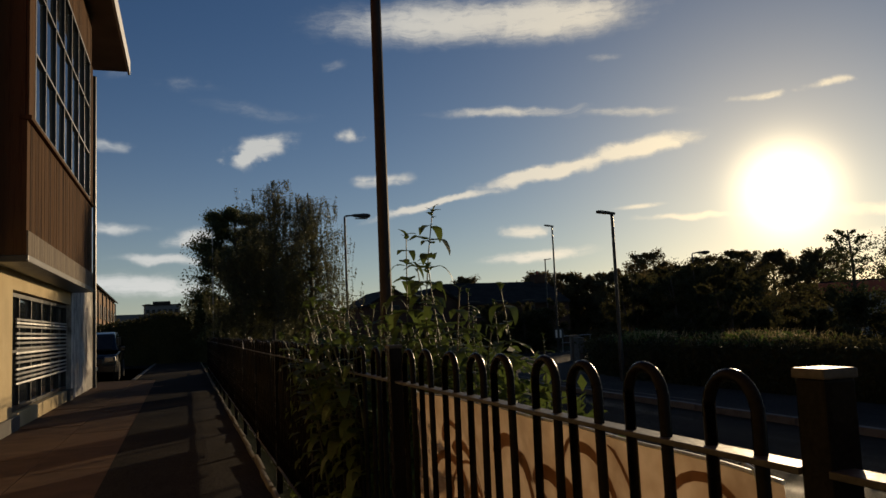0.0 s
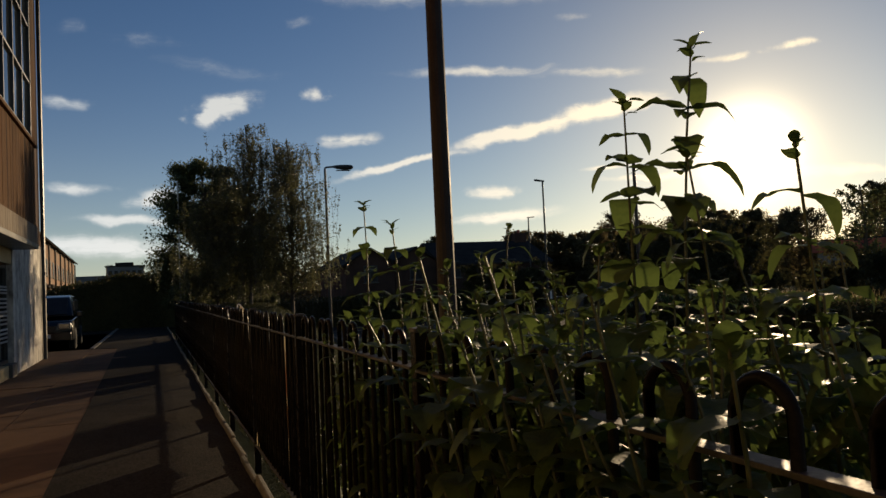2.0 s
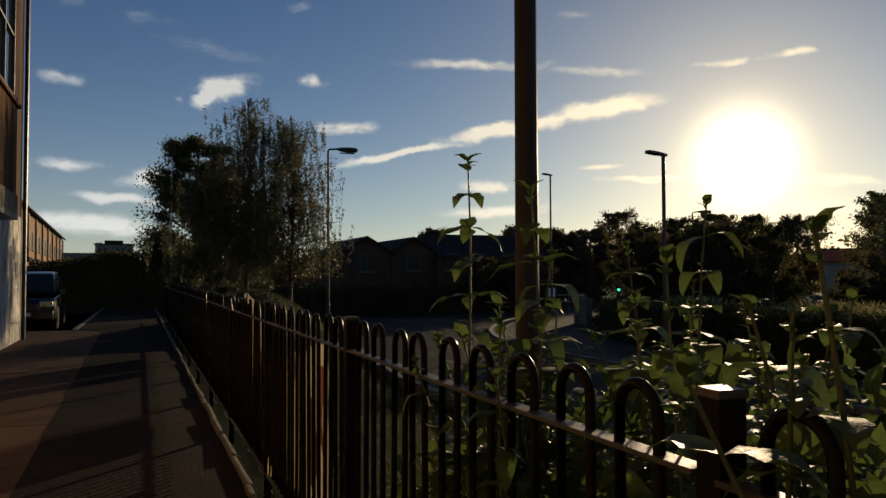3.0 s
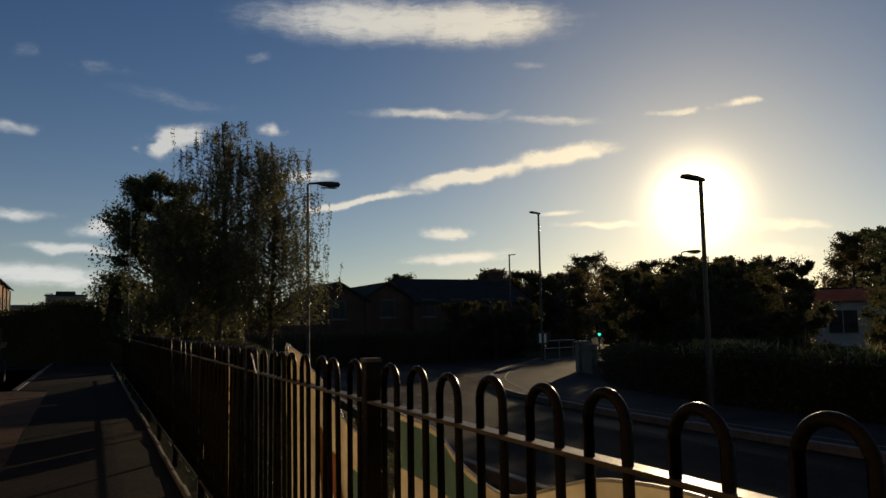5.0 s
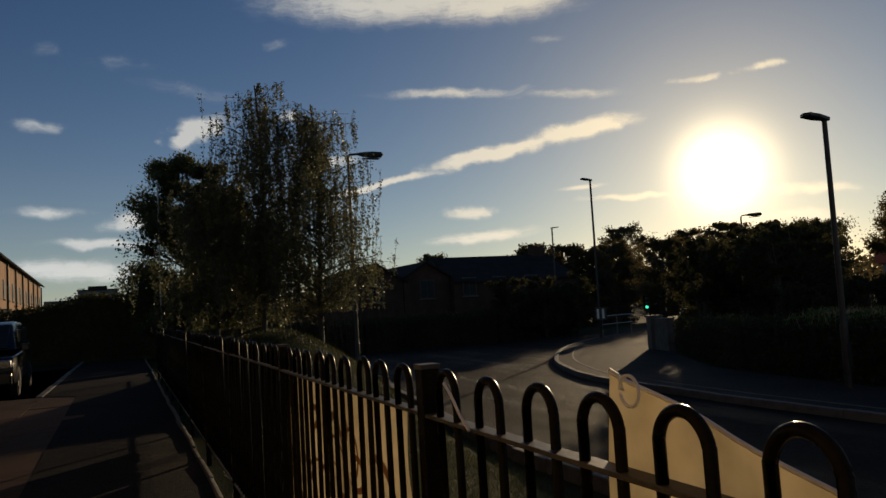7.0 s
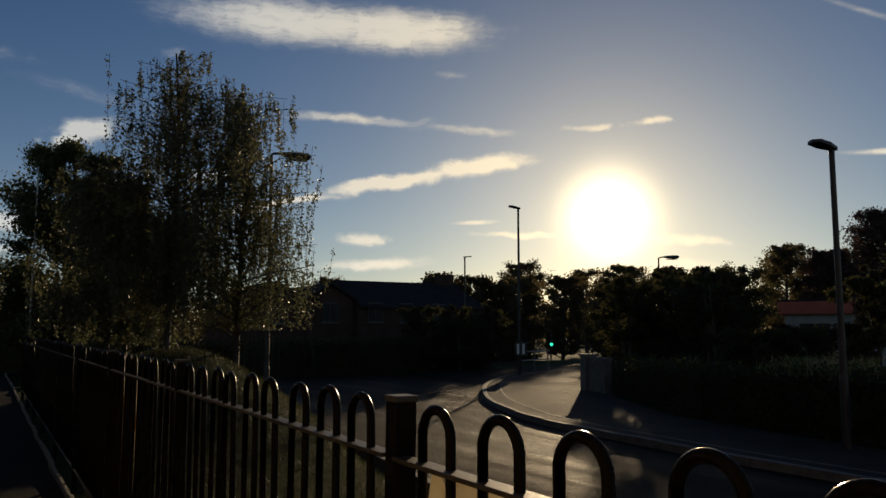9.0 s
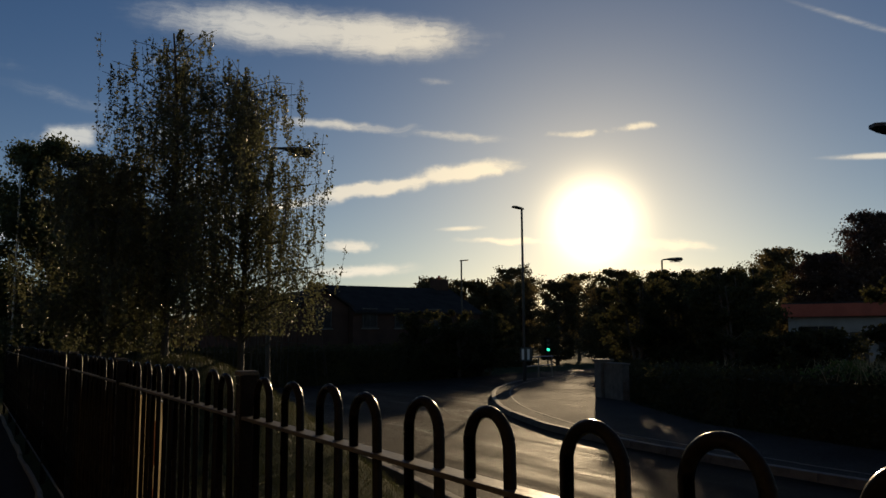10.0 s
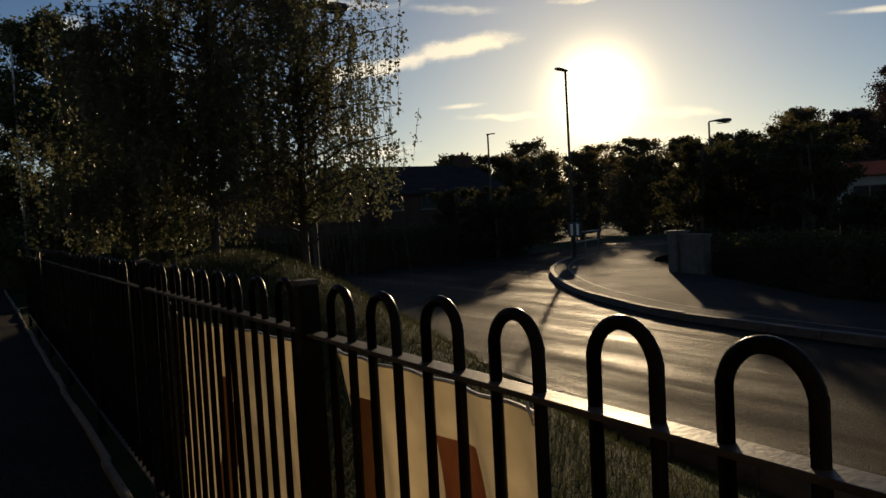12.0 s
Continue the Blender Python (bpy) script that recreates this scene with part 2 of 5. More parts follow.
M = {
    "asphalt": material("asphalt", (0.017, 0.015, 0.013), (0.034, 0.029, 0.024), 0.95, spec=0.05, scale=1.2, fine=160, bump=0.5, depth=0.005),
    "road": material("road_asphalt", (0.015, 0.0135, 0.012), (0.040, 0.035, 0.030), 0.62, spec=0.018, scale=0.7, fine=95, bump=0.6, depth=0.012),
    "paving": material("block_paving", (0.055, 0.033, 0.021), (0.13, 0.078, 0.048), 0.9, spec=0.08, scale=2.5, fine=90, bump=0.5, depth=0.004, per_object=0.2),
    "footway": material("footway_asphalt", (0.028, 0.026, 0.023), (0.058, 0.053, 0.047), 0.8, spec=0.04, scale=1.0, fine=70, bump=0.6, depth=0.008),
    "kerb": material("kerb_concrete", (0.07, 0.065, 0.056), (0.16, 0.15, 0.13), 0.75, spec=0.25, scale=5, fine=80, bump=0.5, depth=0.004, per_object=0.2),
    "moss_kerb": material("mossy_kerb", (0.035, 0.04, 0.022), (0.19, 0.165, 0.12), 0.85, scale=9, fine=60, bump=0.8, depth=0.012, per_object=0.25),
    "grass": material("grass_ground", (0.018, 0.026, 0.009), (0.05, 0.058, 0.022), 0.95, spec=0.05, scale=1.5, fine=40, bump=0.9, depth=0.03),
    "blade": material("grass_blades", (0.032, 0.042, 0.014), (0.085, 0.082, 0.032), 0.6, scale=2, fine=20, bump=0, through=0.35),
    "fence": material("black_paint", (0.006, 0.0055, 0.005), (0.017, 0.015, 0.013), 0.26, scale=9, fine=120, bump=0.3, depth=0.002, spec=0.035),
    # Rails and caps are coloured paler than the bars for their sunlit tan.
    "rail": material("sunlit_rail_paint", (0.035, 0.032, 0.027), (0.09, 0.08, 0.065), 0.5, scale=6, fine=90, bump=0.4, depth=0.002, spec=0.25),
    "pale_wall": material("pale_wall_paint", (0.20, 0.19, 0.19), (0.29, 0.28, 0.27), 0.8, scale=1.5, fine=30, bump=0.2, depth=0.004),
    "pole": material("brown_column", (0.018, 0.015, 0.013), (0.036, 0.028, 0.023), 0.55, spec=0.25, scale=8, fine=60, bump=0.3, depth=0.003),
    "steel": material("dark_steel", (0.03, 0.03, 0.03), (0.06, 0.055, 0.05), 0.45, metal=0.3, scale=5, fine=60, bump=0.1, depth=0.002),
    "galv": material("grey_steel", (0.22, 0.22, 0.22), (0.34, 0.34, 0.33), 0.4, metal=0.7, scale=6, fine=60, bump=0.1, depth=0.002),
    "banner": material("banner_cloth", (0.34, 0.26, 0.14), (0.62, 0.50, 0.30), 0.6, scale=3.2, fine=12, bump=0.3, depth=0.006, through=0.45),
    "banner_orange": material("banner_orange", (0.38, 0.24, 0.13), (0.60, 0.43, 0.27), 0.6, scale=4.5, fine=18, bump=0.3, depth=0.006, through=0.42),
    "banner_red": material("banner_red", (0.38, 0.13, 0.08), (0.52, 0.25, 0.16), 0.6, scale=3, fine=30, bump=0.2, depth=0.004, through=0.5),
    "banner_blue": material("banner_blue", (0.16, 0.34, 0.38), (0.25, 0.45, 0.48), 0.6, scale=3, fine=30, bump=0.2, depth=0.004, through=0.5),
    "banner_swirl": material("banner_brown", (0.20, 0.10, 0.05), (0.34, 0.18, 0.09), 0.6, scale=3, fine=30, bump=0.2, depth=0.004, through=0.42),
    "white": material("white_plastic", (0.70, 0.70, 0.68), (0.82, 0.82, 0.80), 0.45, scale=4, fine=50, bump=0.1, depth=0.002),
    "leaf": material("weed_leaf", (0.05, 0.082, 0.02), (0.105, 0.145, 0.036), 0.5, scale=8, fine=90, bump=0.4, depth=0.003, through=0.48, per_object=0.25, spec=0.3),
    "stem": material("weed_stem", (0.05, 0.065, 0.025), (0.11, 0.11, 0.05), 0.6, scale=8, fine=60, bump=0.2, depth=0.002),
    "birch_leaf": material("birch_leaves", (0.082, 0.088, 0.042), (0.155, 0.152, 0.074), 0.4, scale=1.2, fine=9, bump=0, through=0.55),
    "tree_leaf": material("tree_leaves", (0.05, 0.06, 0.022), (0.10, 0.11, 0.04), 0.5, scale=0.6, fine=4, bump=0, through=0.5),
    "far_leaf": material("far_leaves", (0.085, 0.068, 0.03), (0.15, 0.115, 0.05), 0.6, scale=0.3, fine=2, bump=0, through=0.62),
    "red_leaf": material("copper_leaves", (0.045, 0.026, 0.02), (0.085, 0.045, 0.032), 0.55, scale=0.5, fine=3, bump=0, through=0.25),
    "hedge_leaf": material("hedge_leaves", (0.042, 0.042, 0.017), (0.088, 0.08, 0.031), 0.6, scale=0.8, fine=6, bump=0, through=0.5, spec=0.2),
    "flower": material("seed_heads", (0.30, 0.24, 0.12), (0.46, 0.38, 0.20), 0.7, scale=3, fine=20, bump=0, through=0.5),
    "birch_bark": material("birch_bark", (0.03, 0.027, 0.024), (0.10, 0.09, 0.075), 0.85, scale=5, fine=25, bump=0.4, depth=0.01, stretch=(1, 1, 0.3)),
    "bark": material("dark_bark", (0.05, 0.04, 0.03), (0.11, 0.085, 0.06), 0.85, scale=5, fine=30, bump=0.8, depth=0.02, stretch=(1, 1, 0.3)),
    "brick": material("red_brick", (0.16, 0.055, 0.035), (0.30, 0.12, 0.07), 0.8, scale=2, fine=40, bump=0.4, depth=0.004),
    "tan_brick": material("tan_brick", (0.10, 0.048, 0.025), (0.30, 0.165, 0.085), 0.85, scale=1.2, fine=25, bump=0.5, depth=0.006, per_object=0.25),
    "dark_brick": material("brown_brick", (0.05, 0.031, 0.025), (0.098, 0.057, 0.043), 0.9, spec=0.15, scale=1, fine=30, bump=0.4, depth=0.004),
    "slate": material("roof_slate", (0.022, 0.021, 0.021), (0.045, 0.041, 0.039), 0.95, spec=0.05, scale=1.5, fine=20, bump=0.4, depth=0.01),
    "red_tile": material("red_fascia", (0.30, 0.06, 0.035), (0.42, 0.10, 0.06), 0.7, scale=1.5, fine=20, bump=0.3, depth=0.01),
    "render": material("cream_render", (0.50, 0.37, 0.17), (0.66, 0.52, 0.28), 0.85, scale=1.5, fine=70, bump=0.3, depth=0.004),
    "peel": material("peeling_white_paint", (0.16, 0.14, 0.12), (0.72, 0.68, 0.60), 0.8, scale=3.2, fine=14, bump=0.6, depth=0.006, stretch=(1, 1, 0.5)),
    "timber": material("weathered_timber", (0.003, 0.002, 0.0015), (0.125, 0.066, 0.032), 0.9, spec=0.06, scale=2.4, fine=26, bump=0.7, depth=0.006, per_object=0.25, stretch=(4, 4, 0.14), placed=True),
    "frame": material("dark_window_frame", (0.02, 0.022, 0.024), (0.04, 0.04, 0.04), 0.4, scale=5, fine=50, bump=0.1, depth=0.002),
    "soffit": material("grey_soffit", (0.16, 0.14, 0.12), (0.26, 0.23, 0.19), 0.7, scale=1.5, fine=40, bump=0.2, depth=0.003),
    "grey_timber": material("greyed_timber", (0.10, 0.075, 0.05), (0.26, 0.21, 0.155), 0.85, spec=0.2, scale=4, fine=70, bump=0.5, depth=0.004, stretch=(2, 2, 0.3)),
    "shutter": material("shutter_slats", (0.42, 0.42, 0.42), (0.60, 0.60, 0.58), 0.4, metal=0.4, scale=3, fine=30, bump=0.1, depth=0.002),
    "car_paint": material("dark_car_paint", (0.006, 0.007, 0.009), (0.012, 0.013, 0.016), 0.2, scale=2, fine=30, bump=0, spec=0.5),
    "rubber": material("tyre_rubber", (0.015, 0.015, 0.015), (0.03, 0.03, 0.03), 0.85, scale=9, fine=60, bump=0.3, depth=0.003),
    "tower": material("grey_concrete", (0.10, 0.105, 0.12), (0.17, 0.175, 0.19), 0.85, scale=0.2, fine=3, bump=0.1, depth=0.01),
    # near-black for window backings, the shade of unlit rooms as a colour
    "interior": material("unlit_room_dark", (0.012, 0.012, 0.012), (0.03, 0.028, 0.025), 0.8, scale=2, fine=20, bump=0),
}


def glass_material(name, tint=(0.02, 0.025, 0.03)):
    m = bpy.data.materials.new(name)
    m.use_nodes = True
    p = m.node_tree.nodes["Principled BSDF"]
    p.inputs["Base Color"].default_value = (*tint, 1)
    p.inputs["Roughness"].default_value = 0.03
    p.inputs["Specular IOR Level"].default_value = 0.9
    p.inputs["IOR"].default_value = 1.7
    return m


def add_grit(m, scale, strength, depth):
    """Stone chippings: a cell pattern of small bumps with uneven tone and gloss on top of a surface."""
    nt = m.node_tree
    p = nt.nodes["Principled BSDF"]
    coord = nt.nodes.new("ShaderNodeTexCoord")
    cells = nt.nodes.new("ShaderNodeTexVoronoi")
    cells.inputs["Scale"].default_value = scale
    nt.links.new(coord.outputs["Object"], cells.inputs["Vector"])
    b = nt.nodes.new("ShaderNodeBump")
    b.invert = True
    b.inputs["Strength"].default_value, b.inputs["Distance"].default_value = strength, depth
    nt.links.new(cells.outputs["Distance"], b.inputs["Height"])
    nt.links.new(p.inputs["Normal"].links[0].from_socket, b.inputs["Normal"])
    nt.links.new(b.outputs[0], p.inputs["Normal"])
    tone = nt.nodes.new("ShaderNodeMixRGB")
    tone.blend_type = "MULTIPLY"
    tone.inputs[0].default_value = 0.85
    grey = nt.nodes.new("ShaderNodeSeparateColor")
    nt.links.new(cells.outputs["Color"], grey.inputs[0])
    lift = nt.nodes.new("ShaderNodeMapRange")
    nt.links.new(grey.outputs[0], lift.inputs[0])
    lift.inputs["To Min"].default_value, lift.inputs["To Max"].default_value = 0.25, 1.9
    nt.links.new(p.inputs["Base Color"].links[0].from_socket, tone.inputs[1])
    nt.links.new(lift.outputs[0], tone.inputs[2])
    nt.links.new(tone.outputs[0], p.inputs["Base Color"])




def add_tracks_and_shade(m):
    """Lanes worn by wheels and painted-in streaks of tree shade: long bands along the road that are paler, darker,
    smoother or rougher.
    """
    nt = m.node_tree
    p = nt.nodes["Principled BSDF"]
    coord, mp, n = nt.nodes.new("ShaderNodeTexCoord"), nt.nodes.new("ShaderNodeMapping"), nt.nodes.new("ShaderNodeTexNoise")
    mp.inputs["Scale"].default_value = (1.0, 0.1, 1.0)
    mp.inputs["Rotation"].default_value = (0, 0, radians(-12))
    n.inputs["Scale"].default_value, n.inputs["Detail"].default_value, n.inputs["Roughness"].default_value = 1.3, 5.0, 0.65
    nt.links.new(coord.outputs["Object"], mp.inputs[0])
    nt.links.new(mp.outputs[0], n.inputs["Vector"])
    for socket, low, high in (("Base Color", 0.45, 1.4), ("Roughness", 0.72, 1.3)):
        lift = nt.nodes.new("ShaderNodeMapRange")
        lift.inputs["From Min"].default_value, lift.inputs["From Max"].default_value = 0.36, 0.64
        lift.inputs["To Min"].default_value, lift.inputs["To Max"].default_value = low, high
        nt.links.new(n.outputs["Fac"], lift.inputs[0])
        mul = nt.nodes.new("ShaderNodeMixRGB")
        mul.blend_type = "MULTIPLY"
        mul.inputs[0].default_value = 1.0
        nt.links.new(p.inputs[socket].links[0].from_socket, mul.inputs[1])
        nt.links.new(lift.outputs[0], mul.inputs[2])
        nt.links.new(mul.outputs[0], p.inputs[socket])


add_grit(M["road"], 95, 0.8, 0.016)
add_tracks_and_shade(M["road"])
add_grit(M["footway"], 90, 0.6, 0.008)
add_grit(M["asphalt"], 90, 0.5, 0.006)
M["glass"] = glass_material("window_glass")
M["far_glass"] = material("dull_window_glass", (0.015, 0.016, 0.018), (0.03, 0.03, 0.032), 0.3, scale=1, fine=5, bump=0, spec=0.2)
lamp_mat = bpy.data.materials.new("green_signal_lens")
lamp_mat.use_nodes = True
lamp_mat.node_tree.nodes["Principled BSDF"].inputs["Base Color"].default_value = (0.02, 0.3, 0.2, 1)
lamp_mat.node_tree.nodes["Principled BSDF"].inputs["Emission Color"].default_value = (0.05, 1.0, 0.55, 1)
lamp_mat.node_tree.nodes["Principled BSDF"].inputs["Emission Strength"].default_value = 1.2
M["green"] = lamp_mat


# ---- building blocks ----
def mesh_of(bm, name):
    me = bpy.data.meshes.new(name)
    bm.to_mesh(me)
    bm.free()
    return me


def part(name, bm, mat, parent=None, label="", smooth=False):
    me = bm if isinstance(bm, bpy.types.Mesh) else mesh_of(bm, name)
    if not me.materials:
        me.materials.append(M[mat])
    if smooth:
        me.shade_smooth()
    ob = new(name, me)
    if parent is not None:
        ob.parent = parent
    if label:
        ob["label"] = label
    return ob


def thing(name, at, label, category, group="", kind="", rz=0):
    e = new(name)
    e.matrix_basis = pose(*at, 0, 0, rz)
    return tagged(e, label, category, group, kind)


def box(bm, a, b, bevel=0.0):
    """A box from corner a to corner b, with its edges rounded by bevel."""
    s = [max(abs(q - p), 1e-4) for p, q in zip(a, b)]
    c = [(p + q) / 2 for p, q in zip(a, b)]
    got = bmesh.ops.create_cube(bm, size=1.0, matrix=Matrix.LocRotScale(c, None, s))
    if bevel:
        edges = list({e for v in got["verts"] for e in v.link_edges})
        bmesh.ops.bevel(bm, geom=edges, offset=bevel, segments=2, affect="EDGES", profile=0.6)
    return bm


def tube(bm, pts, radii, sides=8, cap=True):
    """A tapered tube along points."""
    rings, up = [], None
    pts = [Vector(p) for p in pts]
    for i, p in enumerate(pts):
        d = (pts[min(i + 1, len(pts) - 1)] - pts[max(i - 1, 0)]).normalized()
        if up is None:
            up = Vector((1, 0, 0)) if abs(d.x) < 0.8 else Vector((0, 1, 0))
        u = (up - d * up.dot(d)).normalized()
        up, w = u, d.cross(u)
        r = radii[i] if hasattr(radii, "__len__") else radii
        rings.append([bm.verts.new(p + (u * math.cos(a) + w * math.sin(a)) * r) for a in (2 * math.pi * k / sides for k in range(sides))])
    for a, b in zip(rings, rings[1:]):
        for k in range(sides):
            bm.faces.new((a[k], a[(k + 1) % sides], b[(k + 1) % sides], b[k]))
    if cap:
        bm.faces.new(rings[0][::-1])
        bm.faces.new(rings[-1])
    return bm


def prism(bm, outline, z0, z1):
    """A flat plate: the outline drawn out from z0 to z1."""
    lo = [bm.verts.new((x, y, z0)) for x, y in outline]
    hi = [bm.verts.new((x, y, z1)) for x, y in outline]
    n = len(outline)
    bm.faces.new(hi)
    bm.faces.new(lo[::-1])
    for k in range(n):
        bm.faces.new((lo[k], lo[(k + 1) % n], hi[(k + 1) % n], hi[k]))
    bmesh.ops.recalc_face_normals(bm, faces=bm.faces)
    return bm


def leaves_mesh(name, centres, normals, sizes, mat, ratio=0.62, rng=None):
    """Many small pointed leaves, each two folded halves."""
    rng = rng or np.random.default_rng(1)
    c, n = np.asarray(centres, float), np.asarray(normals, float)
    n /= np.linalg.norm(n, axis=1, keepdims=True) + 1e-9
    k = len(c)
    s = np.broadcast_to(np.asarray(sizes, float), (k,))[:, None]
    r = rng.normal(size=(k, 3))
    u = np.cross(n, r)
    u /= np.linalg.norm(u, axis=1, keepdims=True) + 1e-9
    w = np.cross(n, u)
    v = np.stack((c - u * s * 0.5, c + w * s * ratio * 0.5 + n * s * 0.08, c + u * s * 0.55, c - w * s * ratio * 0.5 + n * s * 0.08), 1).reshape(-1, 3)
    i = np.arange(k)[:, None] * 4
    f = np.concatenate((i + [0, 1, 2], i + [0, 2, 3]), 0)
    me = bpy.data.meshes.new(name)
    me.from_pydata(v.tolist(), [], f.tolist())
    me.materials.append(M[mat])
    return me


def smooth_step(a, b, x):
    t = np.clip((x - a) / (b - a), 0, 1)
    return t * t * (3 - 2 * t)


# ---- the lie of the land ----
PATH_Z, ROAD_Z, WALK_Z, SIDE_Z = 0.08, -0.50, -0.38, 0.0
NEAR_LINE = [(4.85, -40), (4.85, 19), (5.1, 21.5), (5.6, 24.6), (6.1, 28), (6.8, 31), (7.0, 34), (6.9, 38), (6.2, 42.0)]
FENCE_X, POST_0, PITCH = 0.77, 1.14, 2.165


def land(x, y):
    """Height of the ground: level by the path, a bank down to the road, a grass mound under the birches."""
    x, y = np.asarray(x, float), np.asarray(y, float)
    near = np.interp(y, [q[1] for q in NEAR_LINE], [q[0] for q in NEAR_LINE])
    z = -0.62 * smooth_step(0.9, 4.8, x)
    z = z - 0.62 * smooth_step(41, 46, y) * (1 - smooth_step(0.9, 4.8, x))
    z = z + 1.55 * np.exp(-((x - 3.3) / 1.9) ** 2 - ((y - 27.0) / 5.0) ** 2) * smooth_step(0.7, 1.6, x) * (1 - smooth_step(near - 1.1, near - 0.1, x))
    z = z + 0.15 * smooth_step(11.5, 13.0, x) * (1 - smooth_step(20, 50, y))
    z = z - 1.4 * smooth_step(55, 58, y) * smooth_step(-2, 8, x)
    far = np.hypot(x, y)
    return z + 3.0 * smooth_step(150, 900, far)


def build_ground():
    def steps(lo, hi, fine):
        a = np.arange(lo, hi, fine)
        out = np.geomspace(2, 2500, 16)
        return np.concatenate((lo - out[::-1], a, hi + out))
    xs, ys = steps(-12, 30, 0.6), steps(-12, 62, 0.8)
    gx, gy = np.meshgrid(xs, ys)
    gz = land(gx, gy)
    v = np.stack((gx, gy, gz), -1).reshape(-1, 3)
    w = len(xs)
    f = [(j * w + i, j * w + i + 1, (j + 1) * w + i + 1, (j + 1) * w + i) for j in range(len(ys) - 1) for i in range(w - 1)]
    me = bpy.data.meshes.new("ground")
    me.from_pydata(v.tolist(), [], f)
    me.shade_smooth()
    tagged(part("ground", me, "grass"), "dark rough grass and earth falling away to a road", "ground", kind="structure")


build_ground()

PATH_END, COURT_END = 43.0, 28.3
bm = bmesh.new()
prism(bm, [(-0.62, -14), (0.655, -14), (0.655, PATH_END), (-1.5, PATH_END + 0.6), (-1.62, COURT_END), (-0.98, COURT_END - 0.6)], -0.2, PATH_Z)
tagged(part("footpath", bm, "asphalt"), "dark asphalt footpath beside a railing", "path", kind="structure")

KERB_LINE = [(9.7, -40), (9.75, 10), (9.8, 20.8), (10.0, 23.5), (10.25, 25.7), (10.8, 27.6), (12.1, 30.6), (14.3, 34.1), (16.6, 36.9), (19.6, 39.5), (23, 41.2), (29, 42.6), (60, 47)]


def eased(line, n=6):
    """The line drawn smoothly through its corners."""
    p = [Vector(q) for q in line]
    p = [p[0] * 2 - p[1]] + p + [p[-1] * 2 - p[-2]]
    out = []
    for a, b, c, d in zip(p, p[1:], p[2:], p[3:]):
        for k in range(n):
            t = k / n
            m0, m1 = (c - a) * 0.5, (d - b) * 0.5
            q = b * (2 * t ** 3 - 3 * t * t + 1) + m0 * (t ** 3 - 2 * t * t + t) + c * (3 * t * t - 2 * t ** 3) + m1 * (t ** 3 - t * t)
            out.append((q.x, q.y))
    return out + [tuple(line[-1])]


KERB_LINE = KERB_LINE[:2] + eased(KERB_LINE[2:])
bm = bmesh.new()
prism(bm, NEAR_LINE + [(6.2, 43.8), (10, 43.2), (17, 43.6), (24, 46), (34, 49), (60, 53)] + KERB_LINE[::-1], -0.9, ROAD_Z)
tagged(part("road", bm, "road"), "worn asphalt road bending away, glinting in low sun", "road", kind="structure")
INNER = [(12.2, -40), (12.3, 20), (13.2, 25), (15.4, 29), (17.5, 32.2), (19.2, 34.8), (20.3, 35.8), (24, 37.6), (32, 39), (60, 42)]
bm = bmesh.new()
prism(bm, [(x + 0.12, y - 0.05) for x, y in KERB_LINE] + INNER[::-1], -0.9, WALK_Z)
tagged(part("pavement", bm, "footway"), "sunlit asphalt footway on the outside of the bend", "pavement", kind="structure")


def along(line, step):
    """Points at even steps along a line of corners, with the heading."""
    out, left = [], 0.0
    for (x0, y0), (x1, y1) in zip(line, line[1:]):
        d = math.hypot(x1 - x0, y1 - y0)
        t = left
        while t < d:
            out.append((x0 + (x1 - x0) * t / d, y0 + (y1 - y0) * t / d, math.atan2(y1 - y0, x1 - x0)))
            t += step
        left = t - d
    return out


